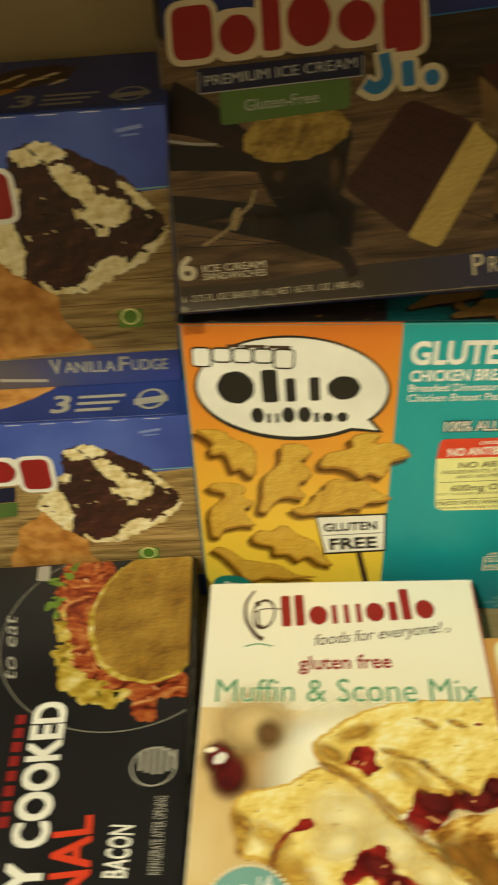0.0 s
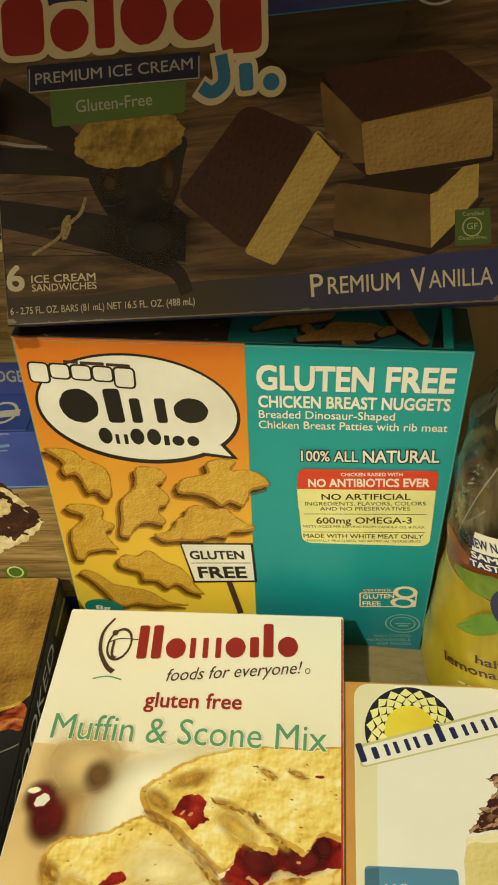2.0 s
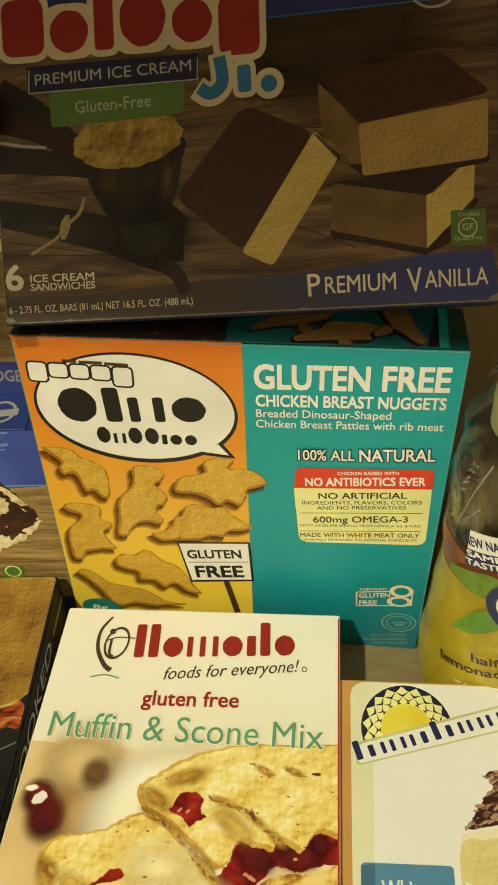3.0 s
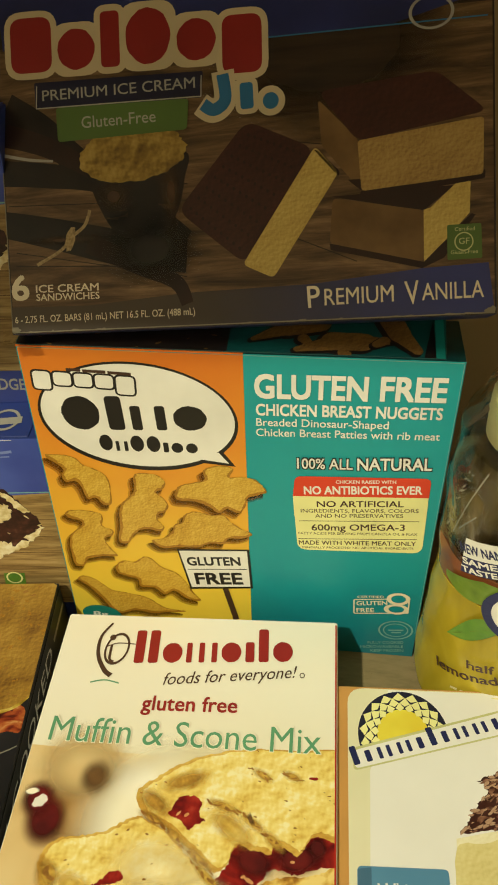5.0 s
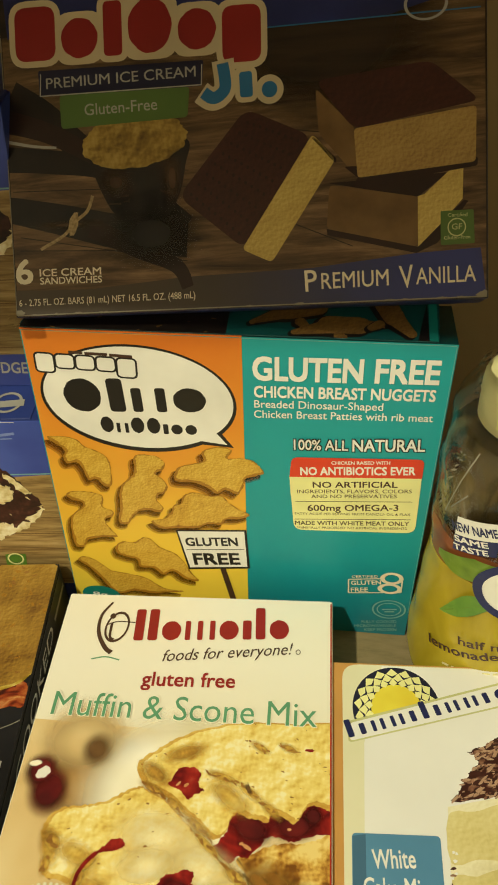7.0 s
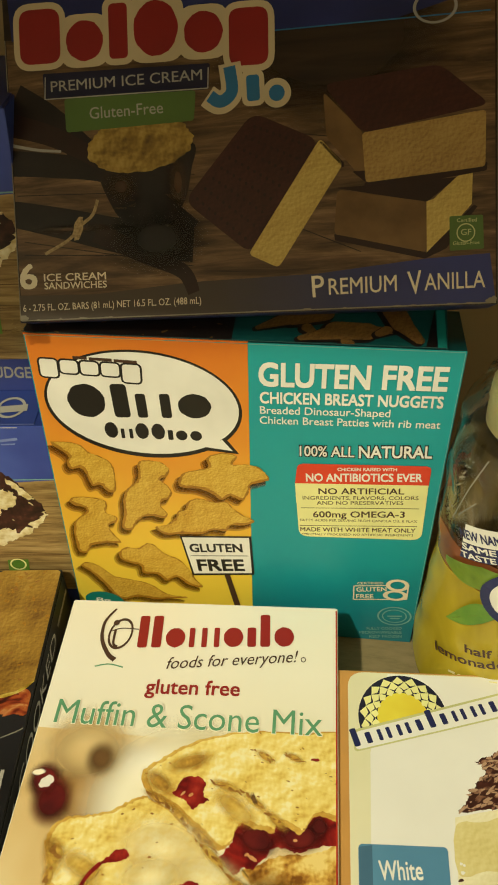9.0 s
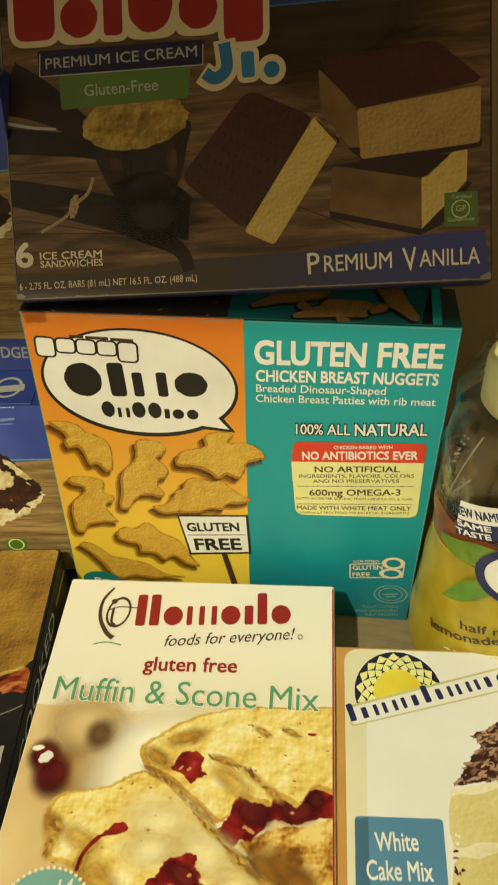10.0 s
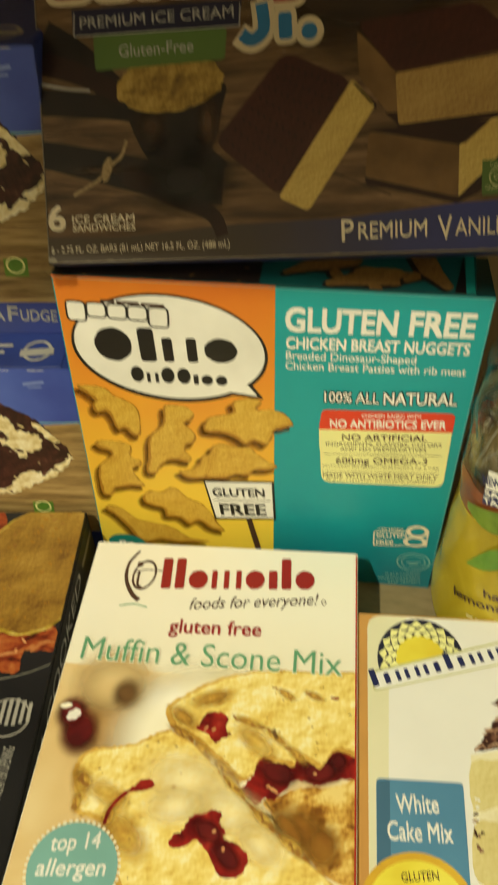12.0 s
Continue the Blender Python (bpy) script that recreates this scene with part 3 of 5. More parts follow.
    f.shape("scoop_print", [lobed((53.5, 67.1), 20.5, 10.5, 4, ((200, 0.05, 40), (-20, 0.05, 30)), n=90, ragged=0.022, seed=4, lump=13)], "scoop", 4.6)
    f.shape("twine_print", ribbon([(35.4, 46.9), (33.0, 41.2), (27.5, 37.0), (22.6, 32.0), (12.5, 26.9)], 1.3), "twine", 5)
    f.shape("twine_knot", [lobed((26.7, 36.0), 1.9, 4.6, -14, ragged=0.08, seed=3, n=24)], "twine", 5.2)
    f.shape("twine_print", ribbon([(25.3, 31.8), (27.5, 37.0), (28.6, 40.7)], 1.0), "twine", 5.3)
    # three sandwiches
    f.shape("wafer_top", [rounded((98.2, 75.7), (123.5, 63.7), (95.9, 22.9), (70.4, 44.4), 5)], "choc", 5)
    holes = []
    for i in range(9):
        for j in range(8):
            p = between(between((98.8, 70.5), (118.0, 62.4), i / 8), between((75.6, 44.9), (94.0, 29.0), i / 8), j / 7)
            holes.append(lobed(p, 0.55, 0.7, 0, n=8, ragged=0))
    f.shape("wafer_perforation", holes, "choc_dark", 5.4)
    f.shape("vanilla_side", [rounded((123.6, 64.5), (132.1, 54.6), (106.6, 17.2), (95.0, 22.8), 2)], "ice", 5.2)
    f.shape("wafer_back", [rounded((124.3, 63.3), (132.5, 54.8), (132.1, 53.0), (123.1, 63.2), 0.6)], "choc_dark", 5.1)
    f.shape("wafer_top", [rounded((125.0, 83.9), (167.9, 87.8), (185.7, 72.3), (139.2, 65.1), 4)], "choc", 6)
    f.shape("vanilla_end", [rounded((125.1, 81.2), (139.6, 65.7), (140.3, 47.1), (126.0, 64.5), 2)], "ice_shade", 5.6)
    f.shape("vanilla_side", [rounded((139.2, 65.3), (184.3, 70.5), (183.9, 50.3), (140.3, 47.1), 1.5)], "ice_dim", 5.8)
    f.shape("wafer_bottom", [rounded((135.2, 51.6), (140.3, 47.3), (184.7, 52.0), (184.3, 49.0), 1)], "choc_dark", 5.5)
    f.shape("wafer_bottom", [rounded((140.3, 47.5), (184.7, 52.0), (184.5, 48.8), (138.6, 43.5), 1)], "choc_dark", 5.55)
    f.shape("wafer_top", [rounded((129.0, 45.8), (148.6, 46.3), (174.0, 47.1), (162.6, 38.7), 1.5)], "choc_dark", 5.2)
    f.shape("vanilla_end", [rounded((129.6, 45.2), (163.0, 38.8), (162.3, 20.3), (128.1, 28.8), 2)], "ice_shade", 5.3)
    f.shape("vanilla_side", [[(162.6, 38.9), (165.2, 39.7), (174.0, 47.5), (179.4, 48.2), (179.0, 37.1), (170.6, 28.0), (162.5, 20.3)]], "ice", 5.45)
    f.shape("wafer_bottom", [[(128.1, 28.8), (162.3, 20.3), (179.6, 36.7), (181.1, 36.2), (169.7, 21.4), (161.9, 18.0), (128.4, 26.4)]], "choc_dark", 5.1)
    f.shape("badge", [rounded((170.9, 33.0), (183.0, 33.0), (183.3, 20.6), (170.9, 20.4), 0.6)], "green", 6)
    f.shape("badge_ring", ring((176.8, 26.8), 3.4, 3.4, 0.87), "leaf_beige", 6.3)
    f.text("GF", (175.0, 26.0), (178.7, 25.9), 2.2, "leaf_beige", 6.3, 0.0)
    f.text("Certified", (173.6, 30.7), (180.7, 30.6), 1.4, "leaf_beige", 6.3)
    f.text("Gluten-Free", (172.1, 22.4), (181.7, 22.4), 1.4, "leaf_beige", 6.3)
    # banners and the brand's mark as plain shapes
    f.shape("banner", [rounded((15.5, 96.3), (82.4, 95.0), (81.5, 85.5), (15.7, 86.3), 0.8)], "deep_navy", 6)
    for p, q in (((15.9, 86.6), (81.3, 85.9)), ((16.5, 95.0), (15.9, 86.6)), ((81.7, 93.5), (81.3, 85.9))):
        f.strip("banner_line", p, q, 0.45, "grey_text", 6.3)
    f.text("PREMIUM ICE CREAM", (18.6, 89.3), (79.2, 89.2), 4.0, "grey_text", 6.4, 0.004)
    f.shape("green_banner", [rounded((23.8, 86.3), (76.5, 85.5), (75.4, 74.3), (24.0, 73.4), 1.5)], "green", 5.9)
    f.text("Gluten-Free", (33.9, 77.9), (63.4, 78.0), 4.4, "grey_text", 6.4, 0.004)
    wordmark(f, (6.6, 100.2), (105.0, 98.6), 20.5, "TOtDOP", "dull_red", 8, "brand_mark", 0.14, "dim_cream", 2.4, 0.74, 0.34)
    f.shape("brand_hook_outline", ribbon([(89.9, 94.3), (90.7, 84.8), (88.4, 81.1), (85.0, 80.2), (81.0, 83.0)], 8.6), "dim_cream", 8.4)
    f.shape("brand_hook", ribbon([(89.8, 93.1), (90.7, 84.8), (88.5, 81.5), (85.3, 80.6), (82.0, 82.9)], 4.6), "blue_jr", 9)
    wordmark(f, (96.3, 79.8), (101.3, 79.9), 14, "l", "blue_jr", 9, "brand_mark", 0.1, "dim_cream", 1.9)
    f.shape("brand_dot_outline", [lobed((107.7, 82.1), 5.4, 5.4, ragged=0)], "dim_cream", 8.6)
    f.shape("brand_dot", [lobed((107.7, 82.1), 3.0, 3.0, ragged=0)], "blue_jr", 9)
    f.shape("brand_roundel", ring((166.4, 108.0), 8, 6, 0.86), "grey_text", 3)
    f.text("6", (1.7, 13.5), (8.5, 13.8), 9.6, "cream", 7, 0.02)
    f.text("ICE CREAM", (11.5, 16.2), (37.4, 15.9), 2.9, "cream", 7, 0.012)
    f.text("SANDWICHES", (11.5, 13.0), (37.6, 12.7), 2.7, "cream", 7, 0.012)
    f.text("6 - 2.75 FL. OZ. BARS (81 mL) NET 16.5 FL. OZ. (488 mL)", (2.0, 4.5), (75.7, 4.8), 2.7, "cream", 7, 0.004)
    f.text("P", (119.5, 5.4), (124.1, 5.6), 8.2, "cream", 7, 0.005)
    f.text("REMIUM", (125.7, 6.1), (151.3, 6.4), 6.2, "cream", 7, 0.004)
    f.text("V", (155.7, 5.0), (160.8, 5.3), 8.6, "cream", 7, 0.005)
    f.text("ANILLA", (161.6, 6.3), (183.7, 6.5), 6.2, "cream", 7, 0.004)
    rnd = random.Random(31)
    f.strip("worn_fold", (1, 0.75), (187.6, 0.75), 0.5, "scuffed_board", 7)
    for i in range(14):
        u = rnd.uniform(1, 180)
        f.shape("worn_spot", [lobed((u, 0.9), rnd.uniform(0.5, 2.4), rnd.uniform(0.2, 0.5), rnd.uniform(-8, 8), n=14, ragged=0.15, seed=i)], "scuffed_board", 7.1)
    f.strip("worn_fold", (0.7, 1), (0.7, 110), 0.35, "scuffed_board", 7)
    f.shape("worn_corner", [lobed((186.0, 1.6), 2.2, 1.3, 20, n=18, ragged=0.15, seed=3)], "scuffed_board", 7.2)
    f.shape("worn_corner", [lobed((2.2, 1.6), 2.0, 1.4, -20, n=18, ragged=0.15, seed=5)], "scuffed_board", 7.2)
    tape = bmesh.new()
    rnd = random.Random(2)
    grid = [[tape.verts.new((-0.003 + 0.0014 * i, -0.004 + 0.0014 * j, 0.0008 + rnd.uniform(0, 0.0016))) for i in range(8)] for j in range(5)]
    for j in range(4):
        for i in range(7):
            tape.faces.new((grid[j][i], grid[j][i + 1], grid[j + 1][i + 1], grid[j + 1][i]))
    part("tape", tape, M["clear_tape"], th, "crumpled clear tape at the corner")
    return th


ice_cream_sandwich_carton((-0.0425, 0.306, 0.1968), (0.9971, 0.02118, 0.07307), (-0.07217, 0.56728, 0.82035), (-0.02408, -0.82325, 0.56717), 0.000)


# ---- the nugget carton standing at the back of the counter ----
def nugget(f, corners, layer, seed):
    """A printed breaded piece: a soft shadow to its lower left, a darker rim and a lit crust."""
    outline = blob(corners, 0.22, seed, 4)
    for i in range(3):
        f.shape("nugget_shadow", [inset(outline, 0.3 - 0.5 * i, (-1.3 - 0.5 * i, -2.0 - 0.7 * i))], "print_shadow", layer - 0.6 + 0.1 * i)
    f.shape("printed_nugget", [outline], "bread_shade", layer)
    return f.shape("nugget_crust", [inset(blob(corners, 0.4, seed + 20, 4), 1.0, (0.35, 0.6))], "bread", layer + 0.15)


def lid_nugget(f, strokes, layer):
    """A small printed piece out of round-ended strokes (from, to, two radii)."""
    f.shape("nugget_shadow", [capsule((p[0] - 1, p[1] - 1), (q[0] - 1, q[1] - 1), r0 * 1.2, r1 * 1.2, 0.3, 0.3) for p, q, r0, r1 in strokes], "pod", layer - 0.3)
    return f.shape("printed_nugget", [capsule(p, q, r0, r1, 0.3, 0.3) for p, q, r0, r1 in strokes], "shaded_bread", layer)


def nugget_carton(o, U, V, W, k):
    th = thing_at("nugget_carton", o, U, V, W, "orange and teal chicken nugget carton standing on the counter", "carton")
    body = carton(th, 181.5, 189, 42, k, "teal", "teal_plain", "shaded_teal", bevel=0.35, sag=8)
    body.data.materials.append(M["orange_side"])
    for p in body.data.polygons:
        if p.area < 2e-4 and p.normal.x < -0.3 and p.center.z > -0.002:
            p.material_index = 3
    f = Face(th, k, (181.5, 189), squat=0.8)
    seam_t, seam_b = (94.7, 188.1), (96.7, 0.8)
    f.shape("orange_panel", [[(0.6, 0.8), (seam_b[0], 0.8), (seam_t[0], 188.4), (0.6, 188.4)]], "orange", 0)
    f.strip("worn_fold", (seam_t[0], 188.4), (180.8, 188.4), 0.4, "badge_teal", 0.5)
    part("orange_crease", block(0.0068, 0.1018, 0.18845, 0.18912, -0.0009, 0.00005, 0.0003, 2), M["orange_side"], th)
    f.strip("worn_fold", (0.8, 188.4), (60, 188.4), 0.35, "tan", 0.5)
    f.strip("worn_fold", (181.0, 20), (181.0, 188), 0.5, "badge_teal", 0.5)
    # speech bubble with the brand's mark
    f.shape("bubble_edge", [lobed((48.0, 153.4), 44.2, 29.8, -3, ragged=0, n=64)], "black", 2)
    f.shape("bubble_edge", [[(72.5, 130.0), (84.6, 137.5), (90.6, 128.6)]], "black", 2.05)
    f.shape("bubble", [lobed((48.0, 154.0), 42.8, 28.0, -3, ragged=0, n=64)], "white", 2.4)
    f.shape("bubble", [[(73.5, 132.0), (83.0, 136.5), (87.7, 130.2)]], "white", 2.45)
    wordmark(f, (14.9, 145.4), (79.0, 148.6), 18.5, "DtNO", "black", 3, "brand_mark", 0.2, None, 1.0, 0.72, 0.3)
    wordmark(f, (29.5, 134.2), (74.0, 135.3), 9.2, "DNDDlOO", "black", 3, "brand_mark", 0.22, None, 1.0, 0.62, 0.3)
    wordmark(f, (4.6, 170.2), (48.6, 168.8), 9.5, "PLLLP", "white", 3.5, "brand_mark", 0.16, "black", 0.9, 0.7, 0.3)
    for i, (p, q) in enumerate((((20.0, 178.1), (26.2, 178.0)), ((27.1, 177.8), (37.0, 177.6)), ((37.9, 177.4), (47.8, 177.0)))):
        f.strip("small_print", p, q, 1.5, "brown_text", 3.2)
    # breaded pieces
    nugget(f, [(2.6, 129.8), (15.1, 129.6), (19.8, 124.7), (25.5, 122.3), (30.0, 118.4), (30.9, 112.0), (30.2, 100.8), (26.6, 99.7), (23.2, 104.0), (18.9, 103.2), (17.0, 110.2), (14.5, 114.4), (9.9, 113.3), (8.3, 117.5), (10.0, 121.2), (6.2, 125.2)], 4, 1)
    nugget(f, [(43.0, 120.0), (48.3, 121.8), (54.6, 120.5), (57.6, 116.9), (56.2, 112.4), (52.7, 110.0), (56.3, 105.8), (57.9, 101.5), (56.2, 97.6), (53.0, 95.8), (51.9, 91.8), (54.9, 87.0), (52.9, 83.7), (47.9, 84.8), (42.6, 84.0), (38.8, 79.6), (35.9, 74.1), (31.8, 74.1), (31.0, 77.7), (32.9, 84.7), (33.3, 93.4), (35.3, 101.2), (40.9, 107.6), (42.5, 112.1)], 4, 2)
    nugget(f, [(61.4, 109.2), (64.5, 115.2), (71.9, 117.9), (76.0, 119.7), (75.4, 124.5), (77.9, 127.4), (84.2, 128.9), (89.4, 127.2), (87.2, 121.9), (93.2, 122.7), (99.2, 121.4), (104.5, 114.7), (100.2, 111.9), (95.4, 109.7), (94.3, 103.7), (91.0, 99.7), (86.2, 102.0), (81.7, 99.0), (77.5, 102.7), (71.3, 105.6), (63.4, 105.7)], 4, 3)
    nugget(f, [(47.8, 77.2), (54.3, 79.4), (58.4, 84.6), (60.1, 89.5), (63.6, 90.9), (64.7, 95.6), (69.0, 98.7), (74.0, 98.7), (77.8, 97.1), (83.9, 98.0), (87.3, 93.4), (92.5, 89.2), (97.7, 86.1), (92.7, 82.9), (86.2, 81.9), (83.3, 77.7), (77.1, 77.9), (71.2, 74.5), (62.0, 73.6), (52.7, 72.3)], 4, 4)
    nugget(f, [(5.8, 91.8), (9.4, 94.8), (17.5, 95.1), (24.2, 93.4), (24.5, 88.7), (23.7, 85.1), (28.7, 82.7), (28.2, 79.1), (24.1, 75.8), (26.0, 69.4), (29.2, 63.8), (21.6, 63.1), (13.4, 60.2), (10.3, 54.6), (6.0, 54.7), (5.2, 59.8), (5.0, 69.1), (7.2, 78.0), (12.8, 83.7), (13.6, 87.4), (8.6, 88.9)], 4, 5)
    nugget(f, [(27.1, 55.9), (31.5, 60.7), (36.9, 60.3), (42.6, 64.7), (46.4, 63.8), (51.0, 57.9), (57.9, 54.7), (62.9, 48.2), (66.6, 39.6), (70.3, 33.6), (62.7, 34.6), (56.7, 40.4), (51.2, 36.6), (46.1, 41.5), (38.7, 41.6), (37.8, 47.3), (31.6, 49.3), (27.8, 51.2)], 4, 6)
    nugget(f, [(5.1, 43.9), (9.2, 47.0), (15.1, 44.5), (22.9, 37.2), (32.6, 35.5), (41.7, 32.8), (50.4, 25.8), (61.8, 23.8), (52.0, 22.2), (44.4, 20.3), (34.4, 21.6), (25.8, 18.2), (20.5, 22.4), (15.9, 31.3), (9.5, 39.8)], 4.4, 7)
    # the hand-held style sign and the small round badge
    f.shape("sign_stick", [rounded((81.7, 45.9), (84.6, 46.2), (90.0, 21.0), (87.0, 19.7), 0.4)], "brown_text", 4.6)
    f.shape("sign_edge", [[(60.0, 72.2), (95.8, 75.2), (97.4, 46.6), (65.2, 42.6)]], "black", 4.8)
    f.shape("sign", [[(61.0, 71.1), (94.8, 74.0), (96.2, 47.8), (66.0, 44.2)]], "white", 5)
    f.text("GLUTEN", (65.0, 60.8), (91.5, 63.4), 7.4, "black", 5.3, 0.03)
    f.strip("sign_line", (64.9, 57.8), (94.5, 60.8), 0.5, "black", 5.3)
    f.text("FREE", (68.8, 46.9), (92.4, 49.4), 10.5, "black", 5.3, 0.03)
    f.shape("protein_badge", [lobed((14.9, 15.9), 10.8, 7.5, -4, ragged=0)], "teal_plain", 5)
    f.text("8g", (10.1, 14.8), (18.2, 14.8), 4.2, "white", 5.3, 0.015)
    # writing on the teal half
    f.text("GLUTEN", (99.6, 168.0), (145.0, 168.7), 14.6, "white", 3, 0.03)
    f.text("FREE", (150.5, 169.1), (175.9, 169.6), 14.6, "white", 3, 0.03)
    f.text("CHICKEN BREAST NUGGETS", (100.0, 158.7), (175.8, 160.6), 7.4, "white", 3, 0.025)
    f.text("Breaded Dinosaur-Shaped", (100.0, 152.9), (155.0, 154.4), 5.2, "white", 3, 0.008)
    f.text("Chicken Breast Patties with rib meat", (99.9, 147.3), (176.3, 149.6), 5.2, "white", 3, 0.008)
    f.text("100% ALL", (117.9, 129.9), (141.8, 130.9), 7.6, "black", 2.8, 0.07)
    f.text("NATURAL", (144.0, 130.7), (175.1, 132.8), 8.6, "black", 2.8, 0.07)
    f.text("100% ALL", (117.9, 129.9), (141.8, 130.9), 7.4, "white", 3.2, 0.012)
    f.text("NATURAL", (144.0, 130.7), (175.1, 132.8), 8.4, "white", 3.2, 0.018)
    f.shape("claim_box", [rounded((116.2, 113.9), (176.0, 117.7), (177.2, 80.6), (119.4, 77.8), 5)], "pale_yellow", 2)
    f.shape("claim_box", [[(116.2, 113.9), (176.0, 117.7), (176.0, 105.2), (117.2, 100.4)]], "pale_yellow", 2.1)
    f.shape("claim_header", [rounded((117.0, 125.2), (175.9, 128.0), (176.1, 116.7), (116.2, 112.9), 3)], "bright_red", 2.3)
    f.shape("claim_header", [[(116.7, 117.4), (176.0, 121.1), (176.1, 116.4), (116.2, 112.9)]], "bright_red", 2.4)
    f.text("CHICKEN RAISED WITH", (135.1, 122.1), (161.1, 124.0), 2.4, "white", 3, 0.02)
    f.text("NO ANTIBIOTICS EVER", (121.4, 114.6), (172.8, 118.5), 6.0, "white", 3, 0.025)
    f.text("NO ARTIFICIAL", (127.4, 107.0), (165.8, 110.1), 4.6, "brown_text", 3, 0.015)
    f.text("INGREDIENTS, FLAVORS, COLORS", (120.2, 102.8), (172.7, 107.1), 2.9, "brown_text", 3, 0.005)
    f.text("AND NO PRESERVATIVES", (126.9, 100.1), (166.3, 103.4), 2.9, "brown_text", 3, 0.005)
    f.strip("claim_line", (119.5, 97.3), (173.6, 101.5), 0.35, "brown_text", 3)
    f.text("600mg OMEGA-3", (125.6, 91.5), (167.8, 95.2), 5.0, "brown_text", 3, 0.012)
    f.text("FATTY ACIDS PER SERVING FROM CANOLA OIL & FLAX", (119.5, 88.3), (173.8, 92.4), 2.0, "brown_text", 3)
    f.strip("claim_line", (119.5, 85.3), (174.1, 89.8), 0.35, "brown_text", 3)
    f.text("MADE WITH WHITE MEAT ONLY", (119.9, 81.4), (173.9, 85.6), 3.5, "brown_text", 3, 0.012)
    f.text("*MINIMALLY PROCESSED: NO ARTIFICIAL INGREDIENTS", (120.7, 78.8), (173.1, 82.9), 1.9, "brown_text", 3)
    # certification marks
    for p, q in (((148.3, 43.8), (149.0, 33.2)), ((149.0, 33.2), (175.5, 36.3)), ((148.3, 43.8), (164.5, 46.1)), ((175.2, 47.3), (175.5, 36.3))):
        f.strip("mark_line", p, q, 0.7, "cream", 3)
    f.text("CERTIFIED", (149.9, 45.3), (162.8, 46.8), 2.2, "cream", 3, 0.01)
    f.text("GLUTEN", (150.0, 39.6), (164.9, 41.7), 4.0, "cream", 3, 0.02)
    f.text("FREE", (150.3, 34.3), (158.9, 35.3), 4.0, "cream", 3, 0.02)
    f.shape("mark_ring", ring((169.9, 46.7), 5.8, 4.6, 0.62), "cream", 3.2)
    f.shape("mark_ring", ring((169.6, 38.7), 6.2, 4.0, 0.62), "cream", 3.3)
    f.shape("seal", ring((170.9, 22.0), 8.8, 7.6, 0.9), "badge_teal", 3)
    f.shape("seal", ring((170.9, 22.0), 6.4, 5.4, 0.9), "badge_teal", 3.1)
    for p, q in (((167.3, 21.6), (174.8, 22.5)), ((168.8, 19.9), (173.8, 20.5))):
        f.strip("small_print", p, q, 1.0, "badge_teal", 3)
    f.text("FULLY COOKED", (157.8, 8.9), (175.9, 11.3), 2.8, "badge_teal", 3, 0.01)
    f.text("MICROWAVEABLE", (154.3, 5.0), (176.2, 7.9), 2.8, "badge_teal", 3, 0.01)
    f.text("KEEP FROZEN", (159.8, 2.3), (176.6, 4.5), 2.8, "badge_teal", 3, 0.01)
    return th


nugget_box = nugget_carton((-0.0515, 0.31, 0), (1, 0, 0), (0, 0, 1), (0, -1, 0), 0.037)


def nugget_carton_top(th):
    """The sunken top panel with its printed pieces, and the side flap beside it."""
    # The shade under the leaning carton is put into these inks.
    lid = part("top_panel", block(0.0, 0.174, 0.0005, 0.0415, -0.0006, 0.0, 0.0002, 1), M["shaded_teal"], th)
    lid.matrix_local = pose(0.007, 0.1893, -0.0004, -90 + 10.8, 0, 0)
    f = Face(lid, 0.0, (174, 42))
    f.shape("lid_print", [[(88, 0.5), (166, 0.5), (168, 41), (88, 41)]], "shaded_teal", 0)
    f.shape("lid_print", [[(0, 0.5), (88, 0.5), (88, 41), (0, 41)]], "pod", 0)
    scatter(f, "lid_scuff", [(4, 1), (86, 1), (86, 14), (4, 14)], 26, 0.3, 1.4, ("shaded_bread", "dark_wood"), 1.4, 5, 0.4, (-30, 30))
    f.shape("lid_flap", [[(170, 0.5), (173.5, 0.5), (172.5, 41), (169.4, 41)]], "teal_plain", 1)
    # dark shape laid on the panel for the shade in the flap's gap
    f.shape("lid_gap_shade", [[(165.5, 0.5), (170, 0.5), (169, 22)]], "pod", 1.2)
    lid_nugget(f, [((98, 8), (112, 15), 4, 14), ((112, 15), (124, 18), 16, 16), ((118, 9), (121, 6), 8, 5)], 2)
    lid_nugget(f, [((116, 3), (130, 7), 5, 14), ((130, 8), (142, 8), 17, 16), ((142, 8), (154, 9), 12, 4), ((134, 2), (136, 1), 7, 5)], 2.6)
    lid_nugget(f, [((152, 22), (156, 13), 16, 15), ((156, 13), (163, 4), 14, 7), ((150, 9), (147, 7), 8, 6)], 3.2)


nugget_carton_top(nugget_box)


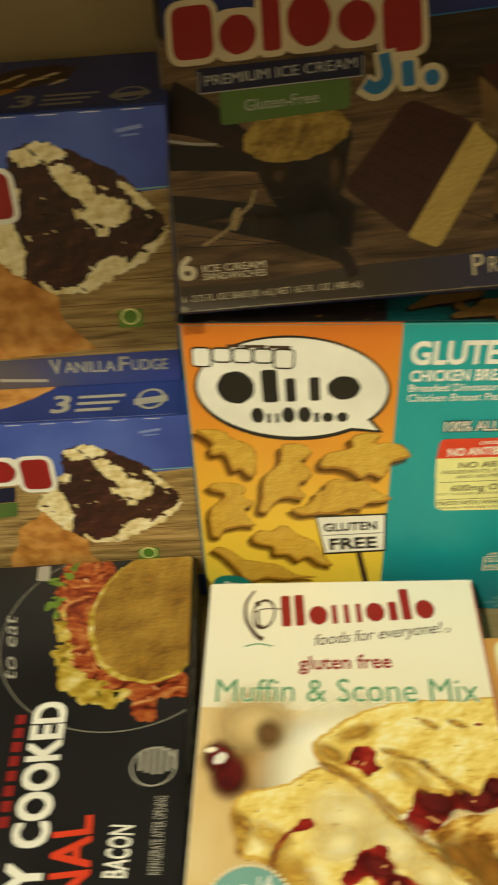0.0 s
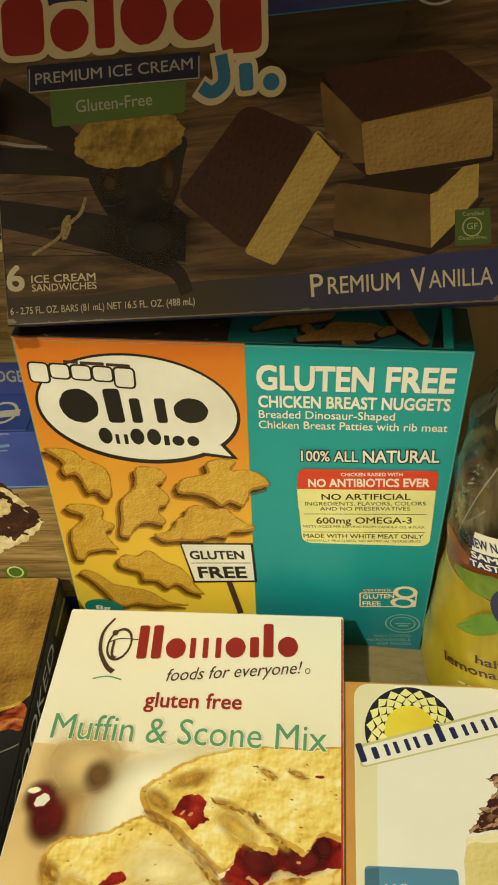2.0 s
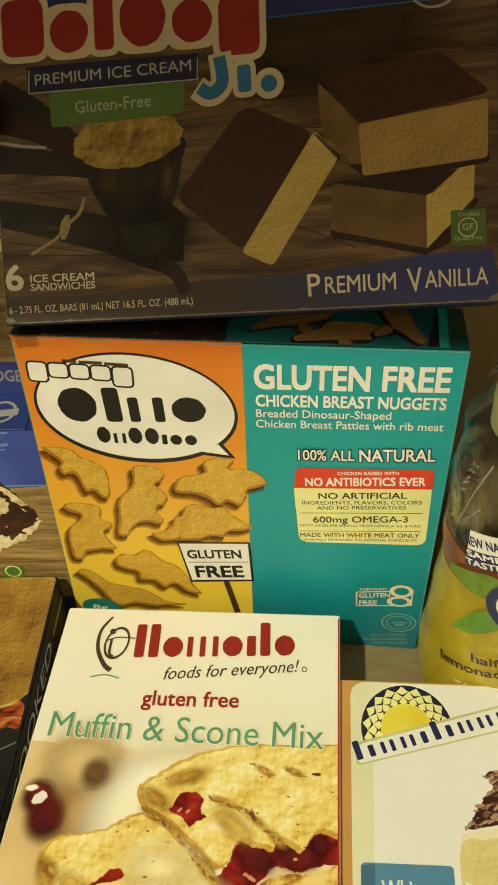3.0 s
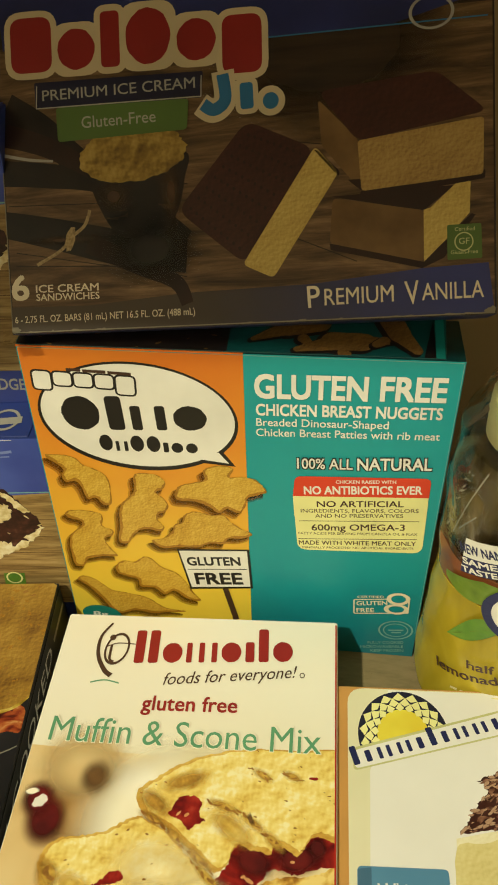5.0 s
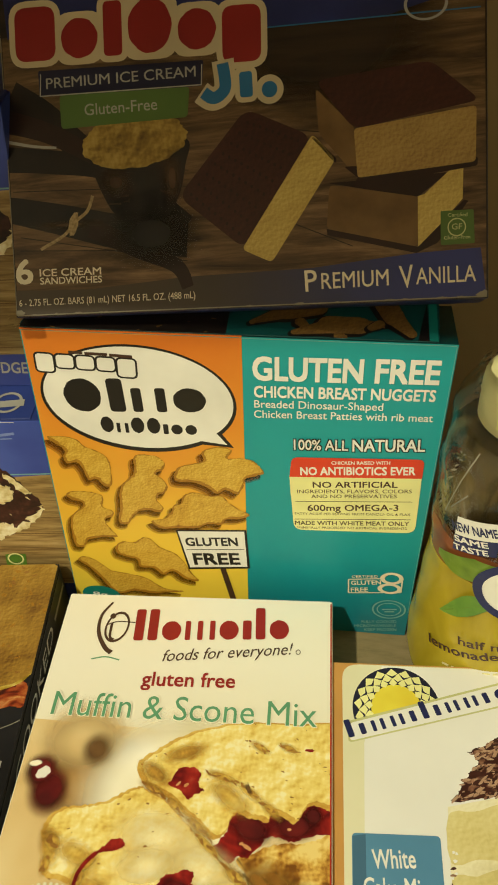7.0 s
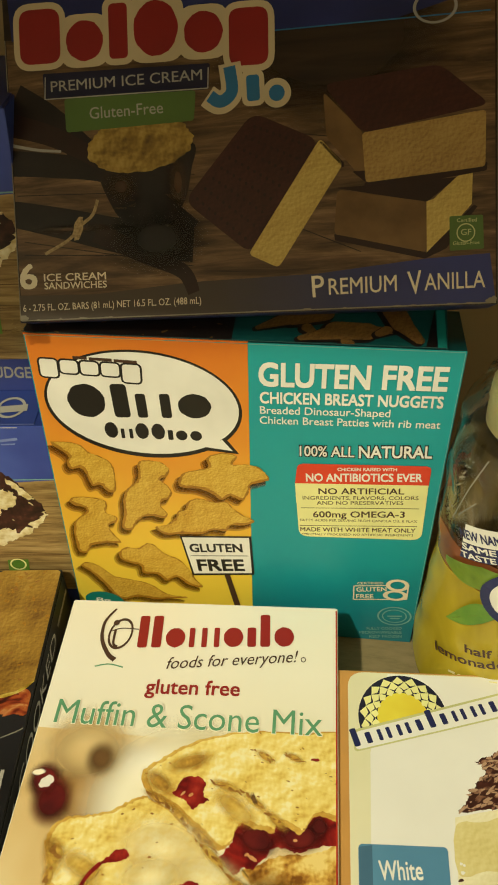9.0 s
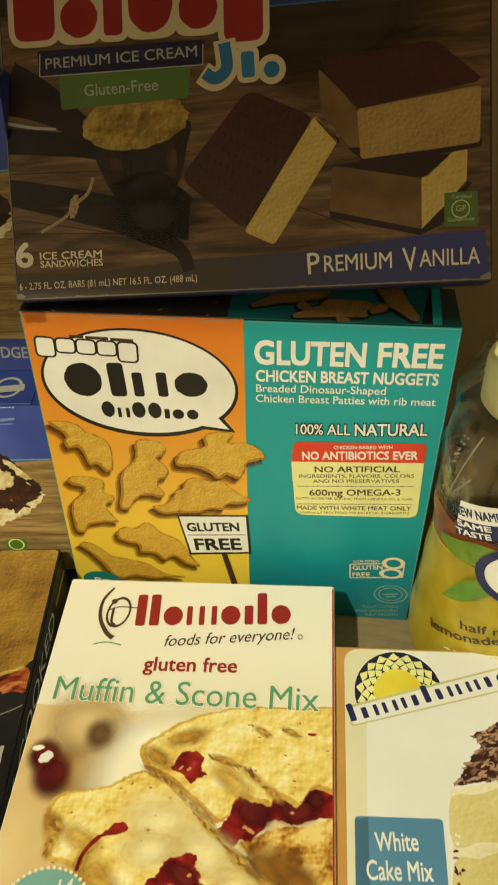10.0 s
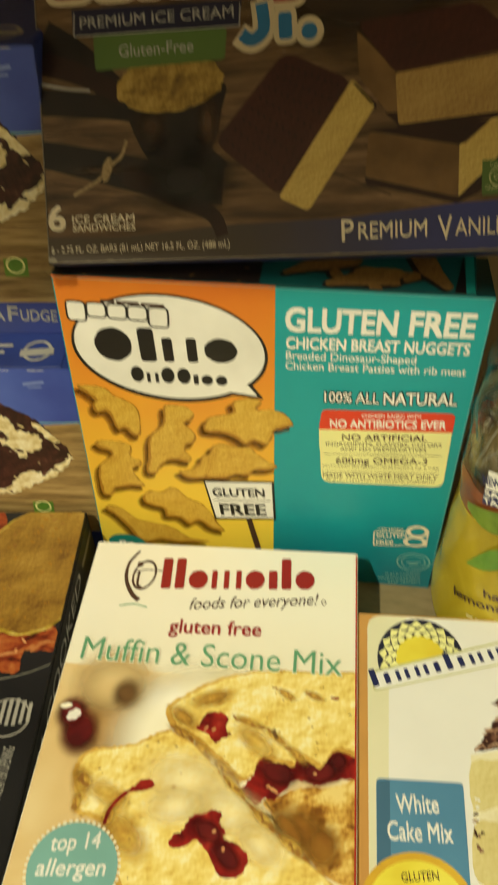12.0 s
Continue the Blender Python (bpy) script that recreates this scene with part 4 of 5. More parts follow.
# ---- the muffin and scone mix carton, lying flat ----
def scone_mix_carton(o, U, V, W, k):
    th = thing_at("scone_mix_carton", o, U, V, W, "white scone mix carton lying flat on the counter", "carton")
    carton(th, 134.6, 190, 40, k, "carton_white", "carton_white", "carton_white")
    f = Face(th, k, (134.6, 190))
    f.shape("photo_print", [[(0.5, 0.5), (134.1, 0.5), (134.1, 122), (0.5, 126)]], "n_photo", 0)
    f.shape("heading_panel", [[(0.5, 118), (134.1, 112), (134.1, 189.4), (0.5, 189.4)]], "n_top", 0.5)
    # soft background of the photo
    f.shape("blurred_wood", [lobed((14.8, 110.9), 36, 22, -10, n=40, ragged=0)], "n_tan", 1)
    f.shape("blurred_wood", [lobed((22.3, 90.4), 34, 20, 20, n=40, ragged=0)], "n_brown", 1.2)
    f.shape("cloth_print", [lobed((72.0, 86.1), 54, 42, 24, n=48, ragged=0)], "n_cloth", 1.5)
    f.shape("blurred_bread", [lobed((25.4, 107.6), 22, 18, 0, n=40, ragged=0)], "n_tan", 1.7)
    f.shape("cranberry", [lobed((32.0, 104.5), 9, 10.5, 0, n=30, ragged=0)], "soft_dark", 2)
    f.shape("cranberry", [lobed((15.2, 84.9), 11, 14, -14, n=36, ragged=0)], "berry", 2.2)
    f.shape("cranberry", [lobed((6.8, 93.5), 12, 10, -14, n=36, ragged=0)], "berry", 2.3)
    f.shape("berry_glint", [lobed((10.9, 92.7), 3.4, 2.4, 40, n=20, ragged=0.08)], "white", 2.5)
    f.shape("berry_glint", [lobed((6.5, 96.7), 4.0, 1.4, 20, n=20, ragged=0.08)], "n_cloth", 2.45)
    # back scone, split open over a band of jam
    def soft(p, q, b, mat, layer, name="scone_shading"):
        """A soft-edged stroke of tone from p to q."""
        p, q = [(min(max(u, 2 + 1.4 * b), 132.4 - 1.4 * b), v) for u, v in (p, q)]
        c = Vector(between(p, q)).to_3d() / 1000
        ob = f.shape(name, [lobed(between(p, q), dist(p, q) / 2 + 1.3 * b, 1.35 * b, 0, n=36, ragged=0)], mat, layer)
        if ob:
            ob.matrix_local = Matrix.Translation(c) @ Matrix.Rotation(math.atan2(q[1] - p[1], q[0] - p[0]), 4, "Z") @ Matrix.Translation(-c)

    def crack(p, q, width, layer, seed):
        """A ragged break in the crust: short uneven marks from p to q."""
        rnd = random.Random(seed)
        count = max(3, int(dist(p, q) / 1.6))
        marks = []
        for i in range(count):
            if rnd.random() < 0.25:
                continue
            m = between(p, q, (i + rnd.random()) / count)
            m = (m[0] + rnd.uniform(-0.8, 0.8), m[1] + rnd.uniform(-0.8, 0.8))
            marks.append(lobed(m, rnd.uniform(0.7, 1.9), width * rnd.uniform(0.25, 0.6), math.degrees(math.atan2(q[1] - p[1], q[0] - p[0])) + rnd.uniform(-35, 35), n=14, ragged=0.18, seed=i, lump=3))
        f.shape("scone_crack", marks, "scone_crack", layer)

    f.shape("scone_base", [blob([(97.0, 61.0), (101.9, 62.4), (107.2, 65.7), (113.9, 67.6), (122.9, 68.3), (129.7, 70.5), (137.5, 73.7), (137.2, 34.2), (123.8, 33.5), (116.1, 40.7), (110.5, 45.9), (104.9, 51.4), (100.6, 55.9)], 0.4, 2)], "scone_dark", 3)
    for i, (p, q, b) in enumerate((((107.6, 57.6), (127.9, 41.7), 7), ((100.9, 58.3), (115.0, 43.1), 4), ((123.5, 47.7), (136.4, 42.2), 8),)):
        soft(p, q, b, "soft_brown", 3.1 + 0.02 * i)
    f.shape("jam", [blob([(87.2, 64.2), (89.8, 68.0), (92.0, 71.8), (93.7, 79.1), (101.6, 80.5), (113.2, 83.0), (127.2, 86.2), (137.5, 85.7), (137.5, 74.4), (130.8, 72.4), (124.7, 70.9), (118.4, 68.8), (111.9, 70.3), (107.8, 69.4), (105.3, 66.0), (100.6, 61.7), (97.0, 61.9), (94.7, 58.9), (91.2, 60.7)], 0.5, 4)], "jam", 4.2)
    for i, (p, q, b) in enumerate((((98.7, 74.6), (104.9, 72.0), 6), ((114.7, 74.4), (123.9, 75.8), 6),)):
        soft(p, q, b, "berry", 4.3 + 0.02 * i)
    for i, (p, q, b) in enumerate((((130.8, 80.0), (136.1, 79.3), 4),)):
        soft(p, q, b, "berry", 4.36 + 0.02 * i)
    f.shape("jam_glint", [lobed((98.4, 67.0), 1.0, 0.6, 30, n=14, ragged=0.1), lobed((100.8, 65.6), 2.2, 0.8, -30, n=14, ragged=0.1), lobed((117.3, 73.6), 0.9, 0.6, 0, n=14, ragged=0.1)], "bacon_fat", 4.45)
    top = blob([(51.0, 97.9), (53.3, 101.8), (58.5, 105.6), (66.1, 110.9), (74.3, 115.2), (86.2, 118.8), (101.3, 120.6), (119.1, 120.3), (137.8, 119.4), (137.5, 83.7), (133.1, 82.0), (127.7, 84.0), (124.0, 82.8), (121.3, 78.1), (118.6, 75.6), (115.3, 77.8), (110.5, 79.9), (108.4, 76.2), (104.6, 76.8), (99.4, 77.7), (95.5, 79.2), (93.0, 75.7), (91.6, 71.3), (88.6, 68.2), (84.4, 69.1), (78.6, 74.5), (72.9, 78.3), (66.7, 83.7), (60.1, 87.2), (54.3, 90.2)], 0.4, 5)
    f.shape("scone_rim", [top], "scone_rim", 4.6)
    f.shape("scone", [inset(top, 1.3, (1.2, 0.6))], "scone", 4.66)
    for i, (p, q, b) in enumerate((((53.9, 98.6), (64.4, 91.2), 4), ((62.9, 101.7), (79.7, 107.9), 4), ((85.1, 90.9), (99.2, 80.4), 5),)):
        soft(p, q, b, "soft_tan", 4.85 + 0.02 * i)
    # breaks in the crust, and the shaded gap between the scones, in tan
    for i, (p, q, b) in enumerate((((81.4, 96.7), (94.7, 92.2), 1.0), ((94.7, 92.2), (106.1, 84.1), 1.0), ((106.1, 84.1), (112.9, 78.1), 1.2), ((53.7, 90.7), (65.4, 84.1), 1.2), ((65.4, 84.1), (73.5, 77.6), 1.4), ((73.5, 77.6), (86.3, 67.8), 1.2), ((107.2, 106.4), (99.5, 111.0), 0.8), ((112.0, 110.5), (119.5, 107.0), 0.8),)):
        soft(p, q, b + 1.2, "soft_tan", 5.05 + 0.02 * i)
        crack(p, q, b, 5.1499999999999995 + 0.02 * i, 40 + i)
    scatter(f, "scone_pit", top, 34, 0.25, 0.8, ("scone_crack",), 5.4, 17, 0.5, (-45, 5))
    f.shape("scone_crack", [blob([(97.1, 92.8), (98.7, 93.4), (100.4, 89.9), (102.1, 85.9), (100.2, 86.8), (98.3, 89.8)], 0.2, 3)], "soft_dark", 6.4)
    f.shape("jam", [blob([(65.6, 90.0), (67.7, 94.0), (69.7, 97.2), (74.5, 98.2), (78.5, 96.0), (78.6, 90.6), (80.9, 87.9), (77.2, 86.2), (75.3, 84.1), (72.4, 86.0), (69.2, 88.6)], 0.5, 8)], "jam", 6.5)
    f.shape("jam_glint", [lobed((73.3, 90.1), 1.2, 0.7, 40, n=16, ragged=0.08), lobed((69.9, 90.5), 1.4, 0.5, 50, n=12, ragged=0.05)], "bacon_fat", 6.6)
    f.shape("jam_speck", [lobed((124.9, 108.3), 2.0, 0.7, 0, n=12, ragged=0.15)], "jam", 6.5)
    # front scone
    front = blob([(17.1, 65.7), (17.3, 71.4), (19.7, 75.5), (25.3, 78.4), (33.5, 79.6), (41.6, 82.0), (48.5, 86.4), (54.1, 88.4), (59.4, 85.9), (65.1, 83.1), (71.7, 77.1), (79.1, 70.7), (86.3, 64.1), (92.3, 58.6), (99.0, 53.6), (104.3, 47.1), (111.6, 41.6)] + [(127.9, 23.5), (55.0, 17.5)] + [(38.6, 39.9), (35.3, 46.8), (27.1, 48.9), (21.5, 50.8), (20.9, 57.1)], 0.4, 9)
    f.shape("scone_rim", [front], "scone_rim", 5.5)
    f.shape("scone", [inset(front, 1.4, (0.8, 0.6))], "scone", 5.56)
    for i, (p, q, b) in enumerate((((55.9, 68.6), (75.1, 64.9), 13), ((76.0, 58.2), (92.4, 52.4), 10), ((92.8, 48.1), (102.2, 40.3), 8), ((53.7, 54.8), (69.2, 57.8), 8),)):
        soft(p, q, b, "soft_light", 5.6 + 0.02 * i)
    for i, (p, q, b) in enumerate((((18.7, 67.9), (23.6, 55.4), 4), ((26.6, 62.4), (39.7, 56.2), 5), ((36.5, 49.4), (50.2, 37.4), 7),)):
        soft(p, q, b, "soft_tan", 5.8 + 0.02 * i)
    for i, (p, q, b) in enumerate((((21.1, 65.9), (23.5, 61.8), 2.6), ((34.9, 46.7), (36.1, 53.4), 1.6), ((36.1, 53.4), (40.9, 59.0), 1.0), ((91.8, 58.5), (103.3, 48.7), 1.6), ((103.3, 48.7), (115.1, 39.8), 1.6), ((77.7, 72.1), (91.8, 59.0), 1.0), ((21.4, 51.3), (21.2, 57.6), 1.2),)):
        soft(p, q, b + 1.2, "soft_tan", 6.0 + 0.02 * i)
        crack(p, q, b, 6.1 + 0.02 * i, 40 + i)
    scatter(f, "scone_pit", front, 30, 0.25, 0.8, ("scone_crack",), 6.2, 19, 0.5, (-30, 40))
    f.shape("jam", ribbon([(41.1, 60.4), (37.4, 56.1), (35.2, 51.6), (34.6, 46.7)], 1.8, 0.3), "jam", 6.3)
    f.shape("jam", [blob([(40.7, 60.2), (43.6, 63.1), (46.4, 65.8), (50.3, 66.2), (51.7, 63.7), (48.8, 61.7), (44.8, 60.8)], 0.3, 10)], "jam", 6.8)
    f.shape("jam", [blob([(61.5, 41.0), (62.7, 44.4), (65.9, 46.7), (67.9, 51.1), (70.3, 53.4), (73.8, 54.0), (77.7, 55.8), (81.0, 54.0), (80.3, 50.5), (83.1, 47.6), (82.5, 45.0), (86.9, 43.4), (90.4, 41.3), (92.9, 37.8), (90.1, 31.6), (82.7, 31.2), (77.7, 38.5), (71.7, 43.6), (68.3, 41.3), (64.3, 39.9)], 0.4, 12)], "jam", 6.8)
    for i, (p, q, b) in enumerate((((72.7, 49.2), (79.9, 45.3), 4), ((81.5, 41.2), (87.6, 35.4), 4),)):
        soft(p, q, b, "berry", 6.9 + 0.02 * i)
    f.shape("jam_glint", [lobed((78.7, 47.4), 1.0, 0.6, 30, n=14, ragged=0.1), lobed((83.0, 40.9), 0.7, 1.1, 0, n=14, ragged=0.1)], "bacon_fat", 7.0)
    # badge
    f.shape("badge", [lobed((25.8, 29.2), 17.6, 17.6, n=60, ragged=0)], "badge_teal", 8)
    dots = [lobed(((25.8, 29.2)[0] + 18.2 * math.cos(a * math.pi / 24), (25.8, 29.2)[1] + 18.2 * math.sin(a * math.pi / 24)), 0.75, 0.75, n=10, ragged=0) for a in range(48)]
    f.shape("badge_dot", dots, "n_top", 8.3)
    f.text("top 14", (15.8, 35.1), (35.0, 37.7), 6.2, "white", 8.5, 0.012, 0.15)
    f.text("allergen", (12.1, 25.6), (39.0, 27.8), 6.2, "white", 8.5, 0.012, 0.15)
    # heading: the brand's mark as plain shapes, then the words
    f.shape("brand_swirl", ring((28.2, 169.9), 5.9, 9.4, 0.84, -8), "brown_text", 2)
    f.shape("brand_swirl", ribbon([(23.3, 184.9), (19.1, 176.7), (19.6, 166.4), (24.2, 157.8), (28.1, 154.6)], 1.0, -1.6), "brown_text", 2.2)
    f.shape("brand_swirl", ribbon([(19.3, 150.6), (25.9, 152.1), (32.9, 150.6)], 0.7), "sage", 2.2)
    f.shape("brand_swirl", ribbon([(23.1, 171.0), (28.4, 173.1), (36.8, 172.8)], 0.6), "brown_text", 2.2)
    f.shape("brand_dot", [lobed((25.0, 176.3), 1.5, 1.7, n=16, ragged=0)], "brown_text", 2.3)
    f.shape("brand_swirl", ribbon([(25.3, 172.1), (25.6, 164.1), (27.8, 162.3)], 1.2), "brown_text", 2.3)
    wordmark(f, (37.6, 162.0), (113.6, 166.0), 19, "ttOMOltO", "red", 2.5, "brand_mark", 0.2, None, 1.0, 0.6, 0.26)
    f.text("foods for everyone!", (53.7, 150.6), (116.2, 157.4), 6.6, "brown_text", 2.5, 0.0, 0.35)
    f.shape("registered_mark", ring((118.2, 158.7), 1.2, 1.5, 0.7, n=16), "brown_text", 2.5)
    f.text("gluten free", (45.8, 137.2), (89.4, 137.8), 7.6, "red", 2.5, 0.014)
    f.text("Muffin & Scone Mix", (6.9, 120.3), (127.5, 119.5), 12.6, "n_top", 7.2, 0.02)
    f.text("Muffin & Scone Mix", (6.9, 120.3), (127.5, 119.5), 12.2, "sage", 7.6, 0.0)
    f.strip("fold_line", (134.0, 2), (134.0, 188), 1.1, "red_side", 6)
    f.strip("worn_fold", (1, 189.2), (133.5, 189.2), 0.6, "white", 6)
    return th


scone_mix_carton((-0.03269, 0.1, 0.04), (0.99844, 0.05582, 0), (-0.05582, 0.99844, 0), (0, 0, 1), 0.000)


# ---- the white cake mix carton, lying flat beside it ----
def cake_mix_carton(o, U, V, W, k):
    th = thing_at("cake_mix_carton", o, U, V, W, "white cake mix carton with cake photo, lying flat", "carton")
    body = carton(th, 137.4, 190, 37, k, "tan", "tan", "tan")
    body.location.x = -0.0024
    f = Face(th, k, (135, 190))
    f.shape("beige_panel", [rounded((3.0, 2), (132, 2), (132, 189), (3.0, 189), 8)], "k_beige", 0)
    f.shape("white_panel", [[(12.3, 148.4), (21.6, 188.5), (125, 188.5), (131.5, 180), (131.5, 2), (10.6, 63.4), (11.2, 104.1)]], "k_white", 0.5)
    # the sun mark with its lattice of diamonds
    c = (27.3, 166.1)
    f.shape("sun_disc", [[(c[0] + 12.2 * math.cos(radians(d)), c[1] + 13.0 * math.sin(radians(d))) for d in range(-14, 212, 8)]], "sun_yellow", 2)
    n = 30
    arc = [-12 + 222 * i / n for i in range(n + 1)]
    P = lambda deg, r: (c[0] + r * 1.0 * math.cos(radians(deg)), c[1] + r * 1.1 * math.sin(radians(deg)))
    f.shape("sun_arch", Welded([P(arc[i], 19.8), P(arc[i + 1], 19.8), P(arc[i + 1], 11.4), P(arc[i], 11.4)] for i in range(len(arc) - 1)), "deep_navy", 2.2)
    for row, (r0, r1, step) in enumerate(((16.9, 19.2, 20), (14.4, 17.0, 20), (12.2, 14.6, 20))):
        lat = []
        for j in range(11):
            d = -6 + step * (j + (0.5 if row % 2 else 0))
            lat.append([P(d - step * 0.46, r0), P(d, r0 - 1.5), P(d + step * 0.46, r0), P(d, r1)])
        f.shape("sun_lattice", lat, "pale_yellow", 2.5)
    a, b = (5.8, 150.6), (83.9, 175.8)
    f.shape("brand_mark_outline", [rounded((5.0, 158.8), (85.5, 185.2), (83.7, 172.0), (5.3, 148.1), 2.5)], "leaf_beige", 2.7)
    f.shape("brand_mark_field", [rounded((5.7, 157.7), (85.3, 184.1), (83.6, 172.8), (6.0, 149.1), 2.3)], "k_white", 2.9)
    wordmark(f, a, b, 8.8, "tlNNltlNNlOt", "navy", 3.2, "brand_mark", 0.5, None, 1.0, 0.62, 0.3)
    # cake slice
    f.shape("cake_side", [[(45.6, 121.5), (55.8, 124.0), (73.7, 128.1), (65.6, 72.8), (44.2, 71.3), (44.2, 91.7), (44.5, 105.0)]], "cake", 1.5)
    f.shape("sponge_layer", [blob([(45.7, 118.1), (56.5, 120.2), (73.0, 123.7), (70.1, 103.5), (55.4, 100.7), (44.7, 99.1)], 0.2, 3)], "cake_yellow", 1.7)
    f.shape("sponge_layer", [blob([(44.5, 92.6), (54.7, 94.6), (69.3, 97.7), (65.6, 72.8), (44.2, 71.3)], 0.2, 4)], "cake_yellow", 1.7)
    crust = blob([(47.8, 123.5), (50.3, 127.2), (52.3, 131.3), (56.8, 137.2), (60.1, 141.3), (59.6, 145.5), (56.8, 146.1), (60.9, 148.5), (65.5, 150.1), (69.9, 154.0), (77.9, 157.2), (73.7, 128.6), (65.4, 126.9), (58.2, 125.2)], 0.5, 6)
    f.shape("chocolate_crust", [crust], "choc", 2.4)
    scatter(f, "chocolate_flake", crust, 260, 0.5, 1.9, ("flakes", "choc", "flakes", "flake_light", "flake_light"), 2.6, 5, 0.42, (-10, 60))
    rnd = random.Random(9)
    for i in range(14):
        p = (rnd.uniform(44.5, 47.5), rnd.uniform(78, 106))
        f.shape("frosting_flake", [lobed(p, rnd.uniform(0.5, 1.4), rnd.uniform(0.4, 0.8), rnd.uniform(0, 180), n=12, ragged=0.15, seed=i, lump=3)], ("flakes", "k_white", "choc")[i % 3], 2.4 + 0.05 * i)
    f.shape("name_label", [rounded((6.2, 108.7), (41.4, 109.2), (40.6, 56.2), (5.9, 53.4), 2)], "slate", 4)
    f.shape("name_label_shade", [[(6.4, 107.5), (11.7, 108.4), (11.2, 53.8), (6.1, 53.4)]], "slate_dark", 4.2)
    f.text("White", (14.3, 95.2), (31.0, 96.2), 7.4, "white", 4.6, 0.012)
    f.text("Cake Mix", (10.5, 84.3), (35.7, 85.0), 7.4, "white", 4.6, 0.012)
    f.shape("gold_seal", [lobed((21.2, 58.4), 22, 22, n=48, ragged=0)], "gold", 4.8)
    f.shape("gold_seal", [lobed((21.2, 58.4), 19, 19, n=48, ragged=0)], "sun_yellow", 5)
    f.text("GLUTEN", (15.4, 69.1), (29.4, 70.8), 3.4, "brown_text", 5.3, 0.01)
    return th


cake_mix_carton((0.10511, 0.0741, 0.037), (0.99844, 0.05582, 0), (-0.05582, 0.99844, 0), (0, 0, 1), 0.000)


# ---- two sundae cone cartons, one on the other ----
def sundae_carton(o, U, V, W, k, label, wide=190, lean=0.075, art=(1.0, 0.0)):
    th = thing_at("sundae_cone_carton", o, U, V, W, label, "carton", "stacked sundae cone cartons")
    carton(th, wide, 135.2, 66, lean, "blue_sundae", "blue_deep", "blue_deep")
    f = Face(th, k, (wide, 135.2))
    edge = lambda v: wide + (lean - k) * v - 0.6
    f.shape("plank_print", [[(0.6, 16), (edge(16), 16), (edge(104), 104), (0.6, 100)]], "pale_wood", 0)
    f.shape("blue_print", [[(0.6, 96), (60, 97), (130, 96), (edge(101), 101), (edge(134.6), 134.6), (0.6, 134.6)]], "blue_sundae", 0.5)
    f.strip("band_line", (150, 100.6), (edge(101.6), 101.6), 0.7, "badge_teal", 1)
    for i in range(6):
        f.strip("plank_gap", (95 + 10 * (i % 3), 22 + 12 * i), (edge(23 + 12 * i) - 0.4, 23 + 12 * i), 0.5, "ice_shade", 0.6)
    f.shape("bottom_band", [[(0.6, 0.6), (edge(0.6), 0.6), (edge(19), 19), (0.6, 17)]], "sundae_band", 1)
    f.text("V", (125.8, 8.6), (130.9, 8.6), 8.4, "grey_text", 2, 0.02)
    f.text("ANILLA", (132.6, 8.8), (157.6, 8.2), 6.4, "grey_text", 2, 0.015)
    f.text("F", (159.5, 8.4), (164.0, 8.1), 8.4, "grey_text", 2, 0.02)
    f.text("UDGE", (165.7, 8.3), (183.3, 7.8), 6.4, "grey_text", 2, 0.015)
    f.strip("small_print", (99.2, 6.2), (123.2, 4.6), 1.8, "grey_text", 2)
    # cone and ice cream
    f.shape("cone_print", [[(91.2, 41.1), (114.2, 75.4), (133.4, 49.9), (136.7, 38.1), (150, 22), (88, 18)]], "cone", 1.5)
    f.shape("cone_print", [lobed((116.5, 51.0), 18, 20, 40, n=40, ragged=0.02)], "cone", 1.6)
    def placed(pts):
        """The ice cream, widened and raised by art to fit the camera's view."""
        return [(186 + (u - 186) * art[0], v + art[1]) for u, v in pts]

    ice_outline = blob(placed([(133.6, 117.8), (142.4, 120.2), (149.8, 117.1), (157.0, 113.7), (166.3, 107.4), (174.3, 100.7), (181.6, 90.7), (187.0, 81.9), (187.2, 76.1), (182.4, 69.6), (176.1, 64.0), (166.6, 58.5), (159.2, 53.7), (150.5, 49.7), (141.2, 49.9), (133.3, 53.6), (126.0, 59.4), (119.9, 67.7), (115.6, 74.9), (112.8, 80.2), (116.4, 87.4), (123.4, 90.6), (127.8, 97.1), (129.5, 104.8), (129.4, 111.8)]), 0.7, 3)
    f.shape("fudge", [ice_outline], "fudge", 2.6)
    f.shape("ice_cream", [blob(placed([(131.7, 116.1), (142.4, 120.2), (149.8, 117.1), (151.6, 113.3), (146.9, 111.3), (141.1, 110.6), (134.3, 110.7)]), 1.0, 8)], "sundae_ice", 2.90)
    f.shape("ice_cream", [blob(placed([(145.1, 108.4), (149.9, 110.8), (154.9, 106.6), (159.1, 103.3), (161.4, 97.3), (166.9, 94.9), (172.5, 92.1), (173.6, 87.7), (170.6, 82.1), (165.4, 80.4), (162.1, 76.1), (158.5, 82.5), (154.0, 86.9), (156.8, 92.0), (152.0, 95.5), (148.5, 100.5)]), 1.0, 9)], "sundae_ice", 2.92)
    f.shape("ice_cream", [blob(placed([(112.6, 80.6), (117.8, 88.5), (123.9, 90.6), (127.7, 85.8), (128.7, 78.7), (130.2, 70.1), (127.0, 59.8), (121.3, 64.6), (116.4, 72.7)]), 1.0, 10)], "sundae_ice", 2.94)
